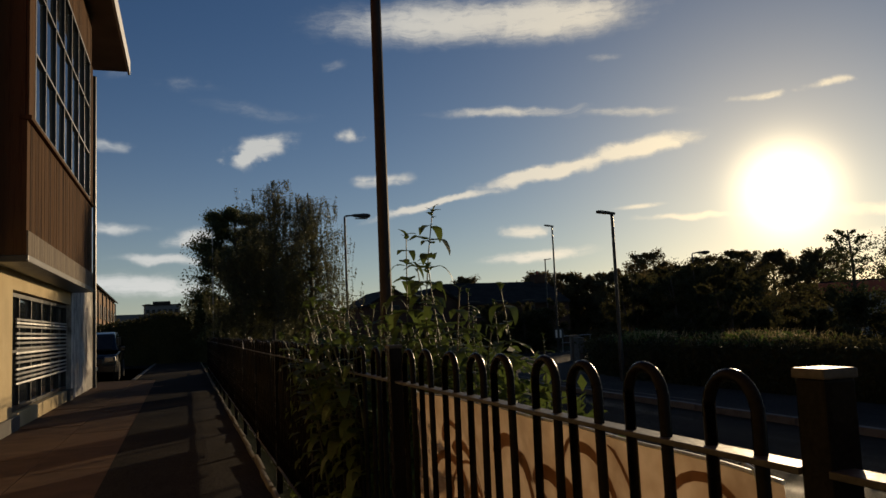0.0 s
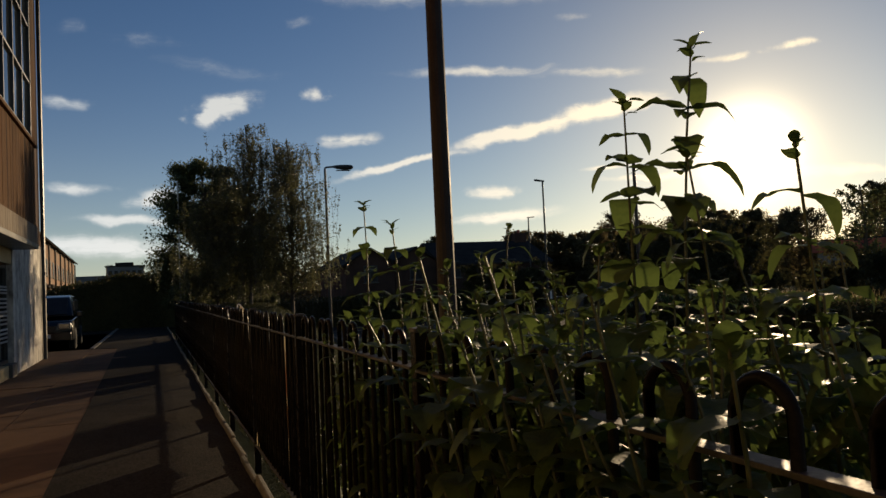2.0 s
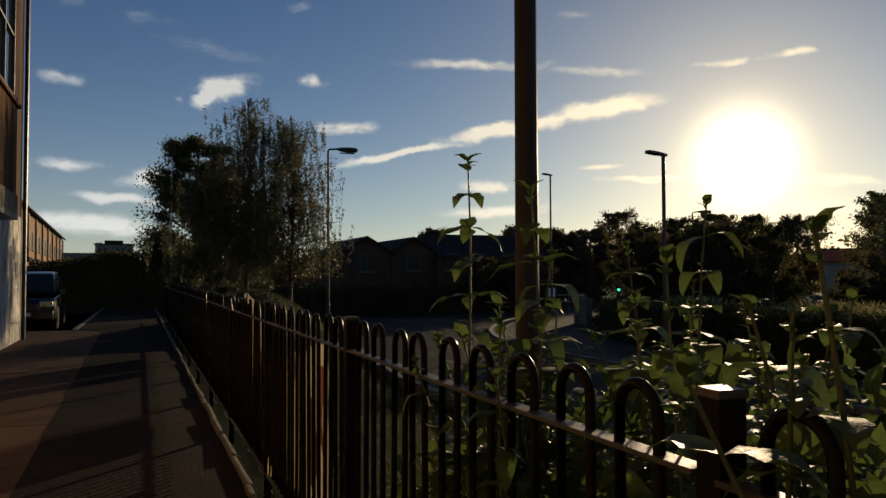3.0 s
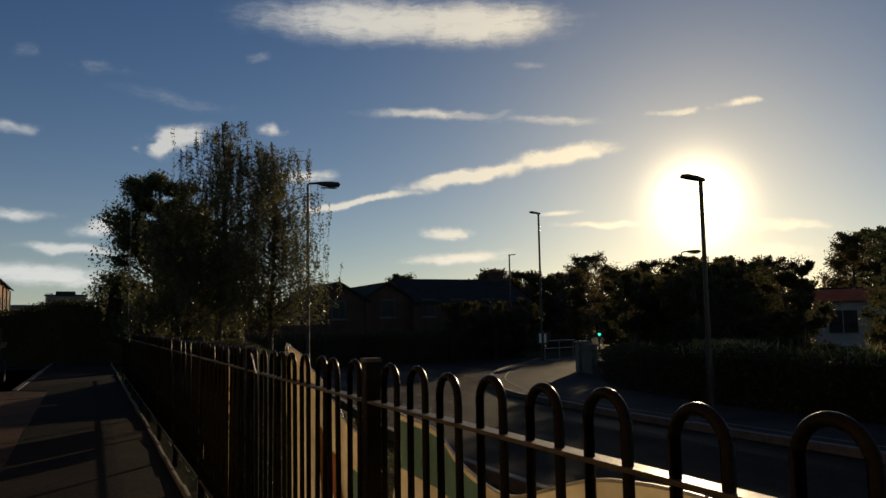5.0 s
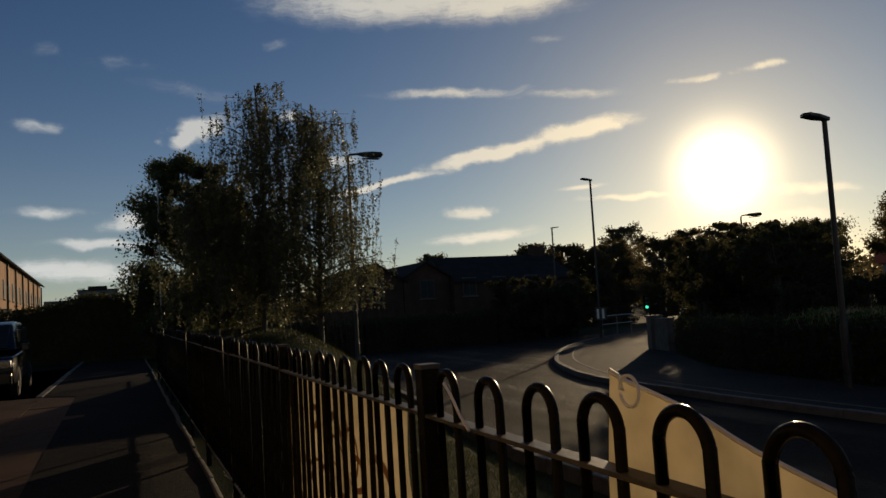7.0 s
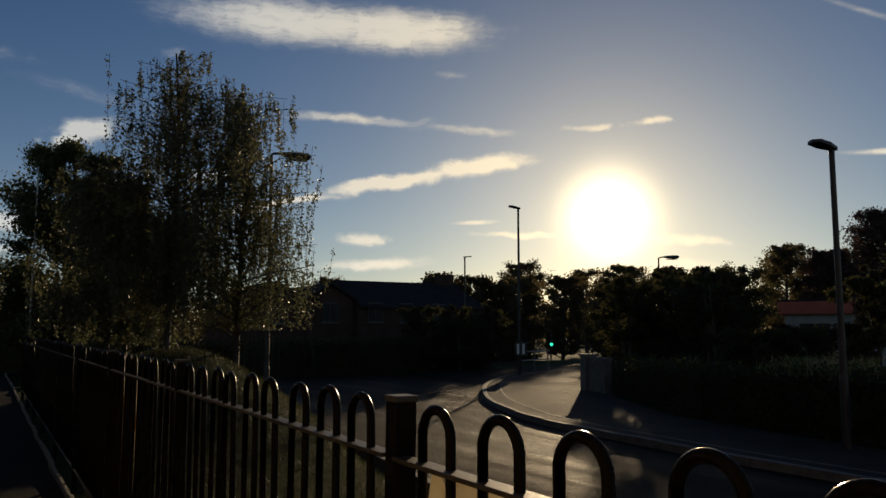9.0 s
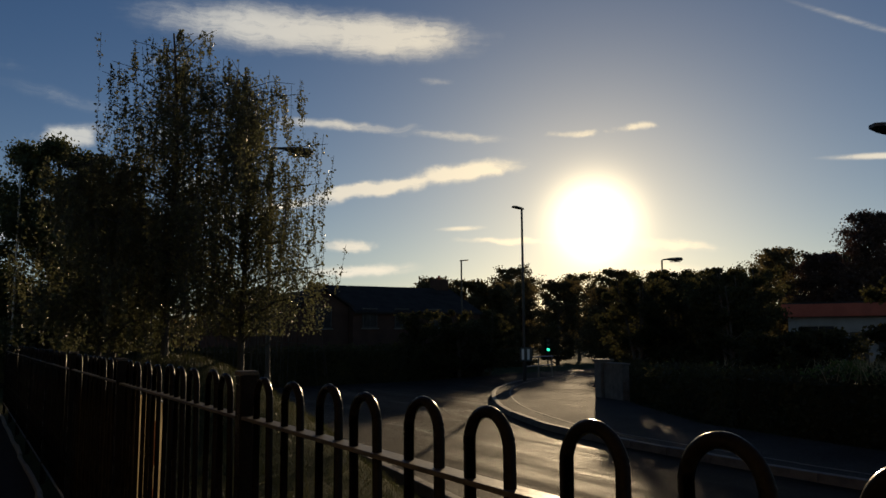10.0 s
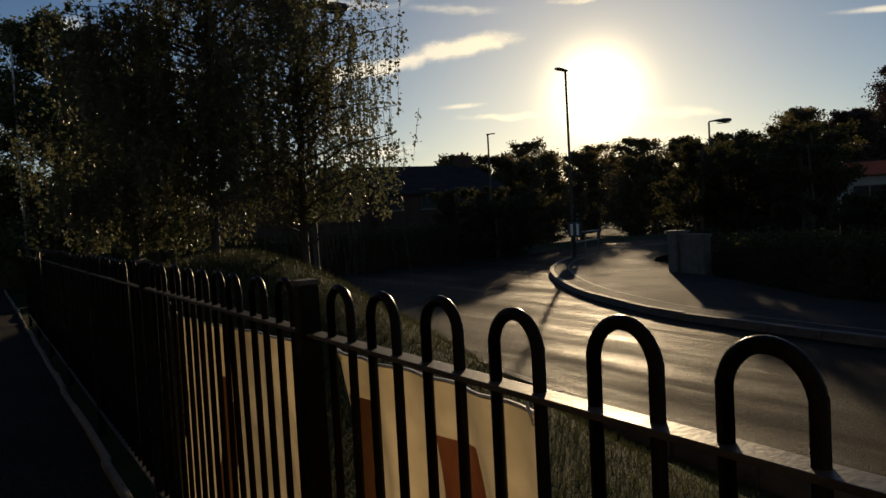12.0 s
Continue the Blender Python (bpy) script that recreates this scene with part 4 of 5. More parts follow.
def build_hall():
    e = thing("community_building", (0, 0, 0), "two-storey building with cream base, brick wall and rusty timber bay", "building")
    X = -2.65
    bm = bmesh.new()
    box(bm, (X - 0.35, -8, 0.30), (X, 14.2, 2.95))
    box(bm, (X - 0.35, 14.2, 2.32), (X, 20.75, 2.95))
    box(bm, (X - 0.35, 14.2, -0.1), (X, 20.75, 0.32))
    part("base_wall", bm, "render", e, "cream rendered base wall")
    part("plinth", box(bmesh.new(), (X - 0.3, -8, -0.1), (X + 0.05, 14.6, 0.30), 0.02), "kerb", e)
    part("plinth", box(bmesh.new(), (X - 0.3, 20.2, -0.1), (X + 0.07, 20.75, 0.34), 0.02), "kerb", e)
    part("end_wall", box(bmesh.new(), (X - 0.35, 20.75, -0.1), (X + 0.02, 25.2, 2.95), 0.01), "peel", e, "wall with peeling white paint")
    bm = bmesh.new()
    box(bm, (-9, -8, 3.32), (X + 0.03, 12.55, 9.5))
    part("brick_wall", bm, "brick", e, "red brick upper wall")
    part("coping", box(bmesh.new(), (X - 0.2, -8, 2.95), (X + 0.09, 12.6, 3.32), 0.02), "kerb", e)
    bm = bmesh.new()
    box(bm, (-9, 12.55, 2.95), (X, 25.2, 9.5))
    box(bm, (-9, -8, -0.1), (X - 0.36, 25.1, 2.94))
    part("main_wall", bm, "dark_brick", e)
    # timber bay on the first floor
    y0, y1, xb = 12.7, 20.9, -2.2
    # Bay floor coloured near-black to draw the shadow gap under the cladding.
    part("bay_floor_shade", box(bmesh.new(), (X, y0 - 0.03, 2.62), (xb + 0.03, y1 + 0.03, 2.72), 0.01), "frame", e)
    bm = bmesh.new()
    box(bm, (X, y0, 2.72), (xb - 0.03, y1, 4.74))
    box(bm, (X, y0, 8.25), (xb - 0.03, y1, 9.45))
    box(bm, (X, y0, 4.74), (xb - 0.03, y0 + 0.5, 8.25))
    box(bm, (X, y1 - 0.55, 4.74), (xb - 0.03, y1, 8.25))
    bay = part("bay", bm, "timber", e, "timber bay weathered brown and grey")
    w = 0.136
    n = int((y1 - y0) / w)
    plank = {}
    for name, a, b in (("low", 2.70, 4.72), ("high", 8.27, 9.44)):
        plank[name] = mesh_of(box(bmesh.new(), (-0.014, 0.003, a), (0.014, w - 0.003, b), 0.003), "plank")
    rng = random.Random(9)
    for k in range(n):
        for name in plank:
            q = part("plank", plank[name], "timber", bay)
            q.matrix_basis = pose(xb - 0.016 + rng.uniform(-0.004, 0.004), y0 + w * k, rng.uniform(-0.01, 0.01))
    skirt = mesh_of(box(bmesh.new(), (-0.012, 0.004, 2.68), (0.012, 1.36, 3.08), 0.004), "skirt_board")
    for k in range(6):
        part("skirt_board", skirt, "grey_timber", e, "greyed lower board").matrix_basis = pose(xb + 0.012, y0 + 1.366 * k, 0)
    part("sill", box(bmesh.new(), (xb - 0.1, y0 - 0.02, 4.72), (xb + 0.06, y1 + 0.02, 4.79), 0.01), "timber", e)
    part("bay_corner", box(bmesh.new(), (xb - 0.02, y1 - 0.5, 4.79), (xb + 0.02, y1, 8.25), 0.004), "timber", e)
    part("bay_corner", box(bmesh.new(), (xb - 0.02, y0, 4.79), (xb + 0.02, y0 + 0.45, 8.25), 0.004), "timber", e)
    # Near-black sheet stands in for the unlit room behind the bay's panes.
    part("bay_unlit_backing", box(bmesh.new(), (X + 0.02, y0 + 0.5, 4.79), (X + 0.06, y1 - 0.55, 8.25)), "interior", e)
    pane_grid(e, xb - 0.03, y0 + 0.5, y1 - 0.55, 4.80, 8.24, 7, 3, 0.06, "frame")
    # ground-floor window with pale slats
    # near-black backing sheet, darkness of the room put in as colour
    part("window_unlit_backing", box(bmesh.new(), (X - 0.34, 14.22, 0.33), (X - 0.30, 20.73, 2.31)), "interior", e)
    pane_grid(e, X - 0.14, 14.22, 20.73, 0.34, 2.30, 6, 2, 0.07, "frame")
    slat = mesh_of(box(bmesh.new(), (-0.012, 14.9, -0.018), (0.012, 20.6, 0.018), 0.003), "slat")
    for k, z in enumerate((0.78, 0.86, 0.94, 1.02, 1.13, 1.21, 1.29, 1.37, 1.46, 1.54, 1.62, 1.74, 1.80, 1.86)):
        q = part("slat", slat, "shutter", e, "pale horizontal blind slat")
        q.matrix_basis = pose(X - 0.075, 0, z, 0, 12 if k % 3 else -8)
    # eaves
    bm = bmesh.new()
    prism(bm, [(-9, -8), (-1.6, -8), (-1.6, 24.8), (-9, 24.8)], 9.5, 9.62)
    part("soffit", bm, "soffit", e, "boarded soffit under the eaves")
    part("fascia", box(bmesh.new(), (-1.62, -8, 9.42), (-1.55, 24.85, 9.85), 0.01), "white", e, "pale fascia board")
    bm = bmesh.new()
    v = [bm.verts.new(p) for p in ((-1.6, -8, 9.85), (-1.6, 24.85, 9.85), (-9, 24.85, 11.6), (-9, -8, 11.6), (-9, 24.85, 9.62), (-9, -8, 9.62), (-1.6, 24.85, 9.62), (-1.6, -8, 9.62))]
    for f in ((0, 1, 2, 3), (1, 6, 4, 2), (0, 3, 5, 7), (3, 2, 4, 5)):
        bm.faces.new([v[k] for k in f])
    part("roof", bm, "slate", e)
    part("drainpipe", tube(bmesh.new(), [(X + 0.08, 25.1, 0), (X + 0.08, 25.1, 9.4)], 0.05, 8), "frame", e)


build_hall()


# ---- houses ----
def build_house(name, at, rz, width, depth, eave, ridge, label, wall="brick", gable_front=False, windows=((0.22, 0.62), (0.72, 0.62), (0.72, 0.2)), group="", frame_mat="frame", bay=False):
    """A house with its front along its own x axis, facing -y: walls, pitched roof, chimney, windows and door."""
    e = thing(name, at, label, "house", group, rz=rz)
    bm = bmesh.new()
    box(bm, (0, 0, -0.6), (width, depth, eave))
    if gable_front:
        a = [bm.verts.new(p) for p in ((0, 0, eave), (width, 0, eave), (width / 2, 0, ridge), (0, depth, eave), (width, depth, eave), (width / 2, depth, ridge))]
        for f in ((0, 1, 2), (5, 4, 3)):
            bm.faces.new([a[k] for k in f])
    else:
        a = [bm.verts.new(p) for p in ((0, 0, eave), (0, depth, eave), (0, depth / 2, ridge), (width, 0, eave), (width, depth, eave), (width, depth / 2, ridge))]
        for f in ((0, 2, 1), (3, 4, 5)):
            bm.faces.new([a[k] for k in f])
    part("wall", bm, wall, e)
    o, t = 0.3, 0.14
    bm = bmesh.new()
    if gable_front:
        for s in (0, 1):
            x0, x1 = (-o, width / 2) if s == 0 else (width / 2, width + o)
            z0, z1 = (eave - 0.15, ridge) if s == 0 else (ridge, eave - 0.15)
            v = [bm.verts.new(p) for p in ((x0, -o, z0), (x1, -o, z1), (x1, depth + o, z1), (x0, depth + o, z0), (x0, -o, z0 + t), (x1, -o, z1 + t), (x1, depth + o, z1 + t), (x0, depth + o, z0 + t))]
            for f in ((0, 1, 2, 3), (4, 7, 6, 5), (0, 4, 5, 1), (1, 5, 6, 2), (2, 6, 7, 3), (3, 7, 4, 0)):
                bm.faces.new([v[k] for k in f])
    else:
        for s in (0, 1):
            y0, y1 = (-o, depth / 2) if s == 0 else (depth / 2, depth + o)
            z0, z1 = (eave - 0.15, ridge) if s == 0 else (ridge, eave - 0.15)
            v = [bm.verts.new(p) for p in ((-0.02, y0, z0), (width + 0.02, y0, z0), (width + 0.02, y1, z1), (-0.02, y1, z1), (-0.02, y0, z0 + t), (width + 0.02, y0, z0 + t), (width + 0.02, y1, z1 + t), (-0.02, y1, z1 + t))]
            for f in ((0, 1, 2, 3), (4, 7, 6, 5), (0, 4, 5, 1), (1, 5, 6, 2), (2, 6, 7, 3), (3, 7, 4, 0)):
                bm.faces.new([v[k] for k in f])
    bmesh.ops.recalc_face_normals(bm, faces=bm.faces)
    part("roof", bm, "slate", e)
    if not gable_front:
        c = part("chimney", box(bmesh.new(), (width * 0.86, depth / 2 - 0.4, ridge - 0.5), (width * 0.97, depth / 2 + 0.4, ridge + 0.75), 0.02), wall, e)
        part("chimney_pot", tube(bmesh.new(), [(width * 0.915, depth / 2, ridge + 0.7), (width * 0.915, depth / 2, ridge + 1.05)], [0.11, 0.09], 8), "red_tile", c)
    for u, q in windows:
        wx, wz = width * u, eave * q
        w = part("window", box(bmesh.new(), (wx - 0.52, -0.05, wz - 0.05), (wx + 0.52, 0.03, wz + 1.2), 0.01), frame_mat, e)
        part("pane", box(bmesh.new(), (wx - 0.44, -0.062, wz + 0.04), (wx - 0.03, -0.045, wz + 1.12)), "far_glass", w)
        part("pane", box(bmesh.new(), (wx + 0.03, -0.062, wz + 0.04), (wx + 0.44, -0.045, wz + 1.12)), "far_glass", w)
        part("sill", box(bmesh.new(), (wx - 0.6, -0.12, wz - 0.13), (wx + 0.6, 0.02, wz - 0.05), 0.01), "kerb", w)
    if bay:
        x0, x1 = width * 0.52, width * 0.92
        bm = prism(bmesh.new(), [(x0, -0.03), (x0 + 0.4, -0.75), (x1 - 0.4, -0.75), (x1, -0.03)], -0.6, 2.15)
        b = part("bay_window", bm, wall, e)
        part("pane", box(bmesh.new(), (x0 + 0.5, -0.775, 0.55), (x1 - 0.5, -0.755, 1.95)), "far_glass", b)
        part("bay_roof", prism(bmesh.new(), [(x0 - 0.12, -0.03), (x0 + 0.33, -0.9), (x1 - 0.33, -0.9), (x1 + 0.12, -0.03)], 2.15, 2.4), "slate", b)
        part("porch_roof", box(bmesh.new(), (width * 0.06, -0.9, 2.15), (width * 0.36, -0.03, 2.3), 0.02), "slate", e)
        part("drainpipe", tube(bmesh.new(), [(width * 0.985, -0.09, -0.4), (width * 0.985, -0.09, eave - 0.2)], 0.07, 8), "fence", e)
        part("gutter", tube(bmesh.new(), [(0, -0.36, eave - 0.12), (width, -0.36, eave - 0.12)], 0.07, 8), "fence", e)
    d = part("door", box(bmesh.new(), (width * 0.2 - 0.45, -0.04, -0.5), (width * 0.2 + 0.45, 0.04, 1.55), 0.01), "car_paint", e)
    part("door_handle", box(bmesh.new(), (width * 0.2 + 0.3, -0.09, 0.5), (width * 0.2 + 0.36, -0.04, 0.56), 0.01), "galv", d)
    return e


first = build_house("terraced_house", (-6.6, 50.0, 0.3), 92, 6.2, 8.0, 5.8, 7.5, "low sunlit tan brick terraced house along a side street", "tan_brick", windows=((0.22, 0.56), (0.72, 0.56)), group="terraced houses", frame_mat="frame", bay=True)
for k in range(1, 9):
    copy_thing(first, pose(-6.6 - 0.216 * k, 50.0 + 6.2 * k, 0.3, 0, 0, 92))
build_house("gabled_house", (13.3, 58.0, -1.9), 0, 3.7, 9, 5.1, 6.2, "dark gabled house beyond the road, backlit", "dark_brick", True, ((0.5, 0.75),), "houses across the road")
build_house("gabled_house", (17.05, 58.0, -1.9), 0, 3.3, 9, 5.2, 6.2, "dark gabled house beyond the road, backlit", "dark_brick", True, ((0.5, 0.75),), "houses across the road")
build_house("long_house", (20.4, 57.4, -1.9), 0, 9.5, 8, 4.9, 6.62, "long dark brick house with a slate roof, backlit", "dark_brick", False, ((0.12, 0.8), (0.36, 0.8), (0.62, 0.8)), "houses across the road")


def build_bungalow():
    x, y = polar(56.3, 50, 14.45)
    e = thing("flat_roofed_building", (x, y, -0.6), "single-storey pale building with a red fascia, half hidden by shrubs", "building", rz=-58)
    part("wall", box(bmesh.new(), (0, 0, -0.5), (11, 7, 3.0)), "pale_wall", e, "pale painted wall")
    part("fascia", box(bmesh.new(), (-0.35, -0.4, 3.0), (11.3, 7.3, 3.75), 0.03), "red_tile", e, "broad red fascia")
    part("roof", box(bmesh.new(), (-0.3, -0.35, 3.75), (11.2, 7.2, 3.85), 0.02), "slate", e)
    for wx, ww in ((0.8, 1.6), (4.6, 1.8), (8.2, 1.6)):
        w = part("window", box(bmesh.new(), (wx - 0.06, -0.05, 1.0), (wx + ww + 0.06, 0.02, 2.5), 0.01), "soffit", e)
        part("pane", box(bmesh.new(), (wx, -0.062, 1.06), (wx + ww / 2 - 0.03, -0.045, 2.44)), "far_glass", w)
        part("pane", box(bmesh.new(), (wx + ww / 2 + 0.03, -0.062, 1.06), (wx + ww, -0.045, 2.44)), "far_glass", w)
    part("door", box(bmesh.new(), (3.2, -0.05, 0.0), (4.1, 0.03, 2.1), 0.01), "frame", e)


build_bungalow()


def build_tower():
    e = thing("far_block", (-14.5, 300, 1.4), "far pale flat-roofed block of flats", "building")
    part("wall", box(bmesh.new(), (0, 0, -5), (12.5, 14, 11.6), 0.1), "tower", e)
    part("wall", box(bmesh.new(), (-11, 6, -5), (-0.2, 20, 8.8), 0.1), "tower", e)
    part("roof", prism(bmesh.new(), [(-0.4, -0.4), (12.9, -0.4), (12.9, 14.4), (-0.4, 14.4)], 11.6, 12.0), "slate", e)
    part("roof_house", box(bmesh.new(), (3.0, 2, 12.0), (9, 12, 13.2), 0.1), "slate", e)
    for r in range(4):
        for c in range(6):
            part("window", box(bmesh.new(), (0.8 + c * 1.95, -0.08, 1.0 + r * 2.6), (2.0 + c * 1.95, 0.05, 2.4 + r * 2.6)), "far_glass", e)


build_tower()


# ---- the parked car ----
def build_car(at, rz):
    e = thing("parked_car", at, "dark parked people carrier with dull windows beside the building", "car", rz=rz)
    # side outline, rear at y 0, front at y 4.4
    low = [(0.06, 0.32), (0.0, 0.55), (0.02, 0.98), (0.12, 1.05), (4.25, 0.92), (4.42, 0.78), (4.42, 0.42), (4.3, 0.30)]
    top = [(0.12, 1.05), (0.30, 1.60), (0.55, 1.70), (1.9, 1.73), (2.6, 1.66), (3.45, 1.06)]

    def skin(outline, w0, w1, zs):
        bm = bmesh.new()
        left = [bm.verts.new((-(w0 + (w1 - w0) * zs(z)), y, z)) for y, z in outline]
        right = [bm.verts.new(((w0 + (w1 - w0) * zs(z)), y, z)) for y, z in outline]
        bm.faces.new(left)
        bm.faces.new(right[::-1])
        n = len(outline)
        for k in range(n):
            bm.faces.new((left[k], right[k], right[(k + 1) % n], left[(k + 1) % n]))
        bmesh.ops.recalc_face_normals(bm, faces=bm.faces)
        bmesh.ops.bevel(bm, geom=list(bm.edges), offset=0.045, segments=3, affect="EDGES", profile=0.5)
        return bm
    part("body", skin(low, 0.84, 0.88, lambda z: math.sin(min(1.0, z) * math.pi)), "car_paint", e, smooth=True)
    part("cabin", skin(top, 0.84, 0.66, lambda z: max(0.0, (z - 1.05) / 0.68)), "car_paint", e, smooth=True)
    part("rear_window", box(bmesh.new(), (-0.60, 0.0, -0.22), (0.60, 0.02, 0.22), 0.008), "far_glass", e).matrix_basis = pose(0, 0.185, 1.36, -18)
    part("windscreen", box(bmesh.new(), (-0.64, -0.46, -0.01), (0.64, 0.46, 0.012), 0.008), "far_glass", e).matrix_basis = pose(0, 3.05, 1.37, -35)
    for sx in (-1, 1):
        for ya, yb, zt in ((0.65, 1.75, 1.55), (1.85, 2.75, 1.52)):
            part("side_window", box(bmesh.new(), (sx * 0.785 - 0.01, ya, 1.14), (sx * 0.785 + 0.01, yb, zt), 0.008), "far_glass", e)
        lamp = part("headlight", box(bmesh.new(), (sx * 0.64 - 0.19, 4.28, 0.66), (sx * 0.64 + 0.19, 4.46, 0.86), 0.05), "galv", e, "clear headlight catching the sun")
        part("lens", box(bmesh.new(), (sx * 0.64 - 0.15, 4.46, 0.69), (sx * 0.64 + 0.15, 4.47, 0.83), 0.003), "glass", lamp)
    part("grille", box(bmesh.new(), (-0.40, 4.41, 0.62), (0.40, 4.45, 0.78), 0.01), "frame", e)
    part("front_bumper", box(bmesh.new(), (-0.84, 4.30, 0.30), (0.84, 4.50, 0.58), 0.05), "car_paint", e)
    part("number_plate", box(bmesh.new(), (-0.26, 4.50, 0.42), (0.26, 4.512, 0.53), 0.004), "white", e, "blank pale plate")
    for sx in (-1, 1):
        part("tail_light", box(bmesh.new(), (sx * 0.72 - 0.09, -0.03, 0.72), (sx * 0.72 + 0.09, 0.05, 1.05), 0.02), "red_tile", e, "red tail light")
        part("mirror", box(bmesh.new(), (sx * 0.98 - 0.09, 2.95, 1.0), (sx * 0.98 + 0.09, 3.08, 1.18), 0.03), "car_paint", e)
        for yw in (0.75, 3.5):
            bm = bmesh.new()
            prof = [(0.20, 0.08), (0.30, 0.10), (0.335, 0.07), (0.335, -0.07), (0.30, -0.10), (0.20, -0.08)]
            rings = [[bm.verts.new((x, r * math.cos(a), r * math.sin(a))) for r, x in prof] for a in (2 * math.pi * k / 24 for k in range(24))]
            for a, b in zip(rings, rings[1:] + rings[:1]):
                for k in range(6):
                    bm.faces.new((a[k], a[(k + 1) % 6], b[(k + 1) % 6], b[k]))
            w = part("wheel", bm, "rubber", e)
            w.matrix_basis = pose(sx * 0.80, yw, 0.335)
            bm = bmesh.new()
            bmesh.ops.create_cone(bm, cap_ends=True, segments=20, radius1=0.21, radius2=0.19, depth=0.13, matrix=pose(0, 0, 0, 0, 90, 0))
            part("rim", bm, "galv", w, "bright alloy rim")
    part("bumper", box(bmesh.new(), (-0.82, -0.08, 0.34), (0.82, 0.12, 0.62), 0.05), "car_paint", e)
    part("number_plate", box(bmesh.new(), (-0.26, -0.045, 0.70), (0.26, -0.02, 0.81), 0.004), "white", e, "blank pale plate")


build_car((-3.25, 33.9, SIDE_Z), 181)


# ---- street furniture ----
def build_signal():
    e = thing("traffic_light", (37.7, 59.8, -1.95), "traffic light showing green at the far junction", "traffic light", rz=-20)
    part("pole", tube(bmesh.new(), [(0, 0, -0.3), (0, 0, 3.2)], 0.057, 10), "steel", e)
    part("head", box(bmesh.new(), (-0.2, -0.16, 2.1), (0.2, 0.12, 3.2), 0.03), "fence", e)
    for k, z in enumerate((2.31, 2.65, 2.99)):
        bm = bmesh.new()
        bmesh.ops.create_cone(bm, cap_ends=True, segments=18, radius1=0.125, radius2=0.125, depth=0.03, matrix=pose(0, -0.17, z, 90))
        l = part("lens", bm, "green" if k == 0 else "frame", e, "lit green lens" if k == 0 else "")
        part("hood", tube(bmesh.new(), [(0, -0.16, z + 0.13), (0, -0.36, z + 0.13)], 0.05, 6), "fence", l)


build_signal()


def build_guard_rail():
    e = thing("guard_rail", (20.4, 40.3, -0.42), "low pale tubular guard rail at the corner", "guard rail", rz=24)
    for k in range(3):
        part("post", tube(bmesh.new(), [(1.3 * k, 0, -0.2), (1.3 * k, 0, 0.95)], 0.03, 8), "galv", e)
    for z in (0.55, 0.93):
        part("rail", tube(bmesh.new(), [(-0.1, 0, z), (2.75, 0, z)], 0.026, 8), "galv", e)


build_guard_rail()


def build_sign():
    e = thing("road_sign", (19.62, 39.18, 0.45), "small dark sign plate with pale bars on the lamp column", "sign", rz=-26)
    part("plate", box(bmesh.new(), (-0.26, -0.03, -0.05), (0.26, -0.012, 0.52), 0.01), "frame", e)
    for x in (-0.13, 0.1):
        part("pale_bar", box(bmesh.new(), (x - 0.05, -0.036, 0.02), (x + 0.05, -0.031, 0.45), 0.002), "white", e)
    part("clip", box(bmesh.new(), (-0.06, -0.012, 0.2), (0.06, 0.06, 0.26), 0.005), "galv", e)


build_sign()


def build_pier():
    e = thing("garden_wall", (16.0, 29.95, -0.42), "short weathered rendered wall ending the hedge", "wall", rz=74)
    part("wall", box(bmesh.new(), (0, -0.11, -0.3), (1.12, 0.11, 1.02), 0.015), "kerb", e)
    part("coping", box(bmesh.new(), (-0.03, -0.14, 1.02), (1.13, 0.14, 1.08), 0.012), "kerb", e)
    part("pier", box(bmesh.new(), (1.14, -0.2, -0.3), (1.54, 0.2, 1.10), 0.015), "kerb", e)
    part("cap", box(bmesh.new(), (1.10, -0.24, 1.10), (1.58, 0.24, 1.17), 0.015), "kerb", e)


build_pier()


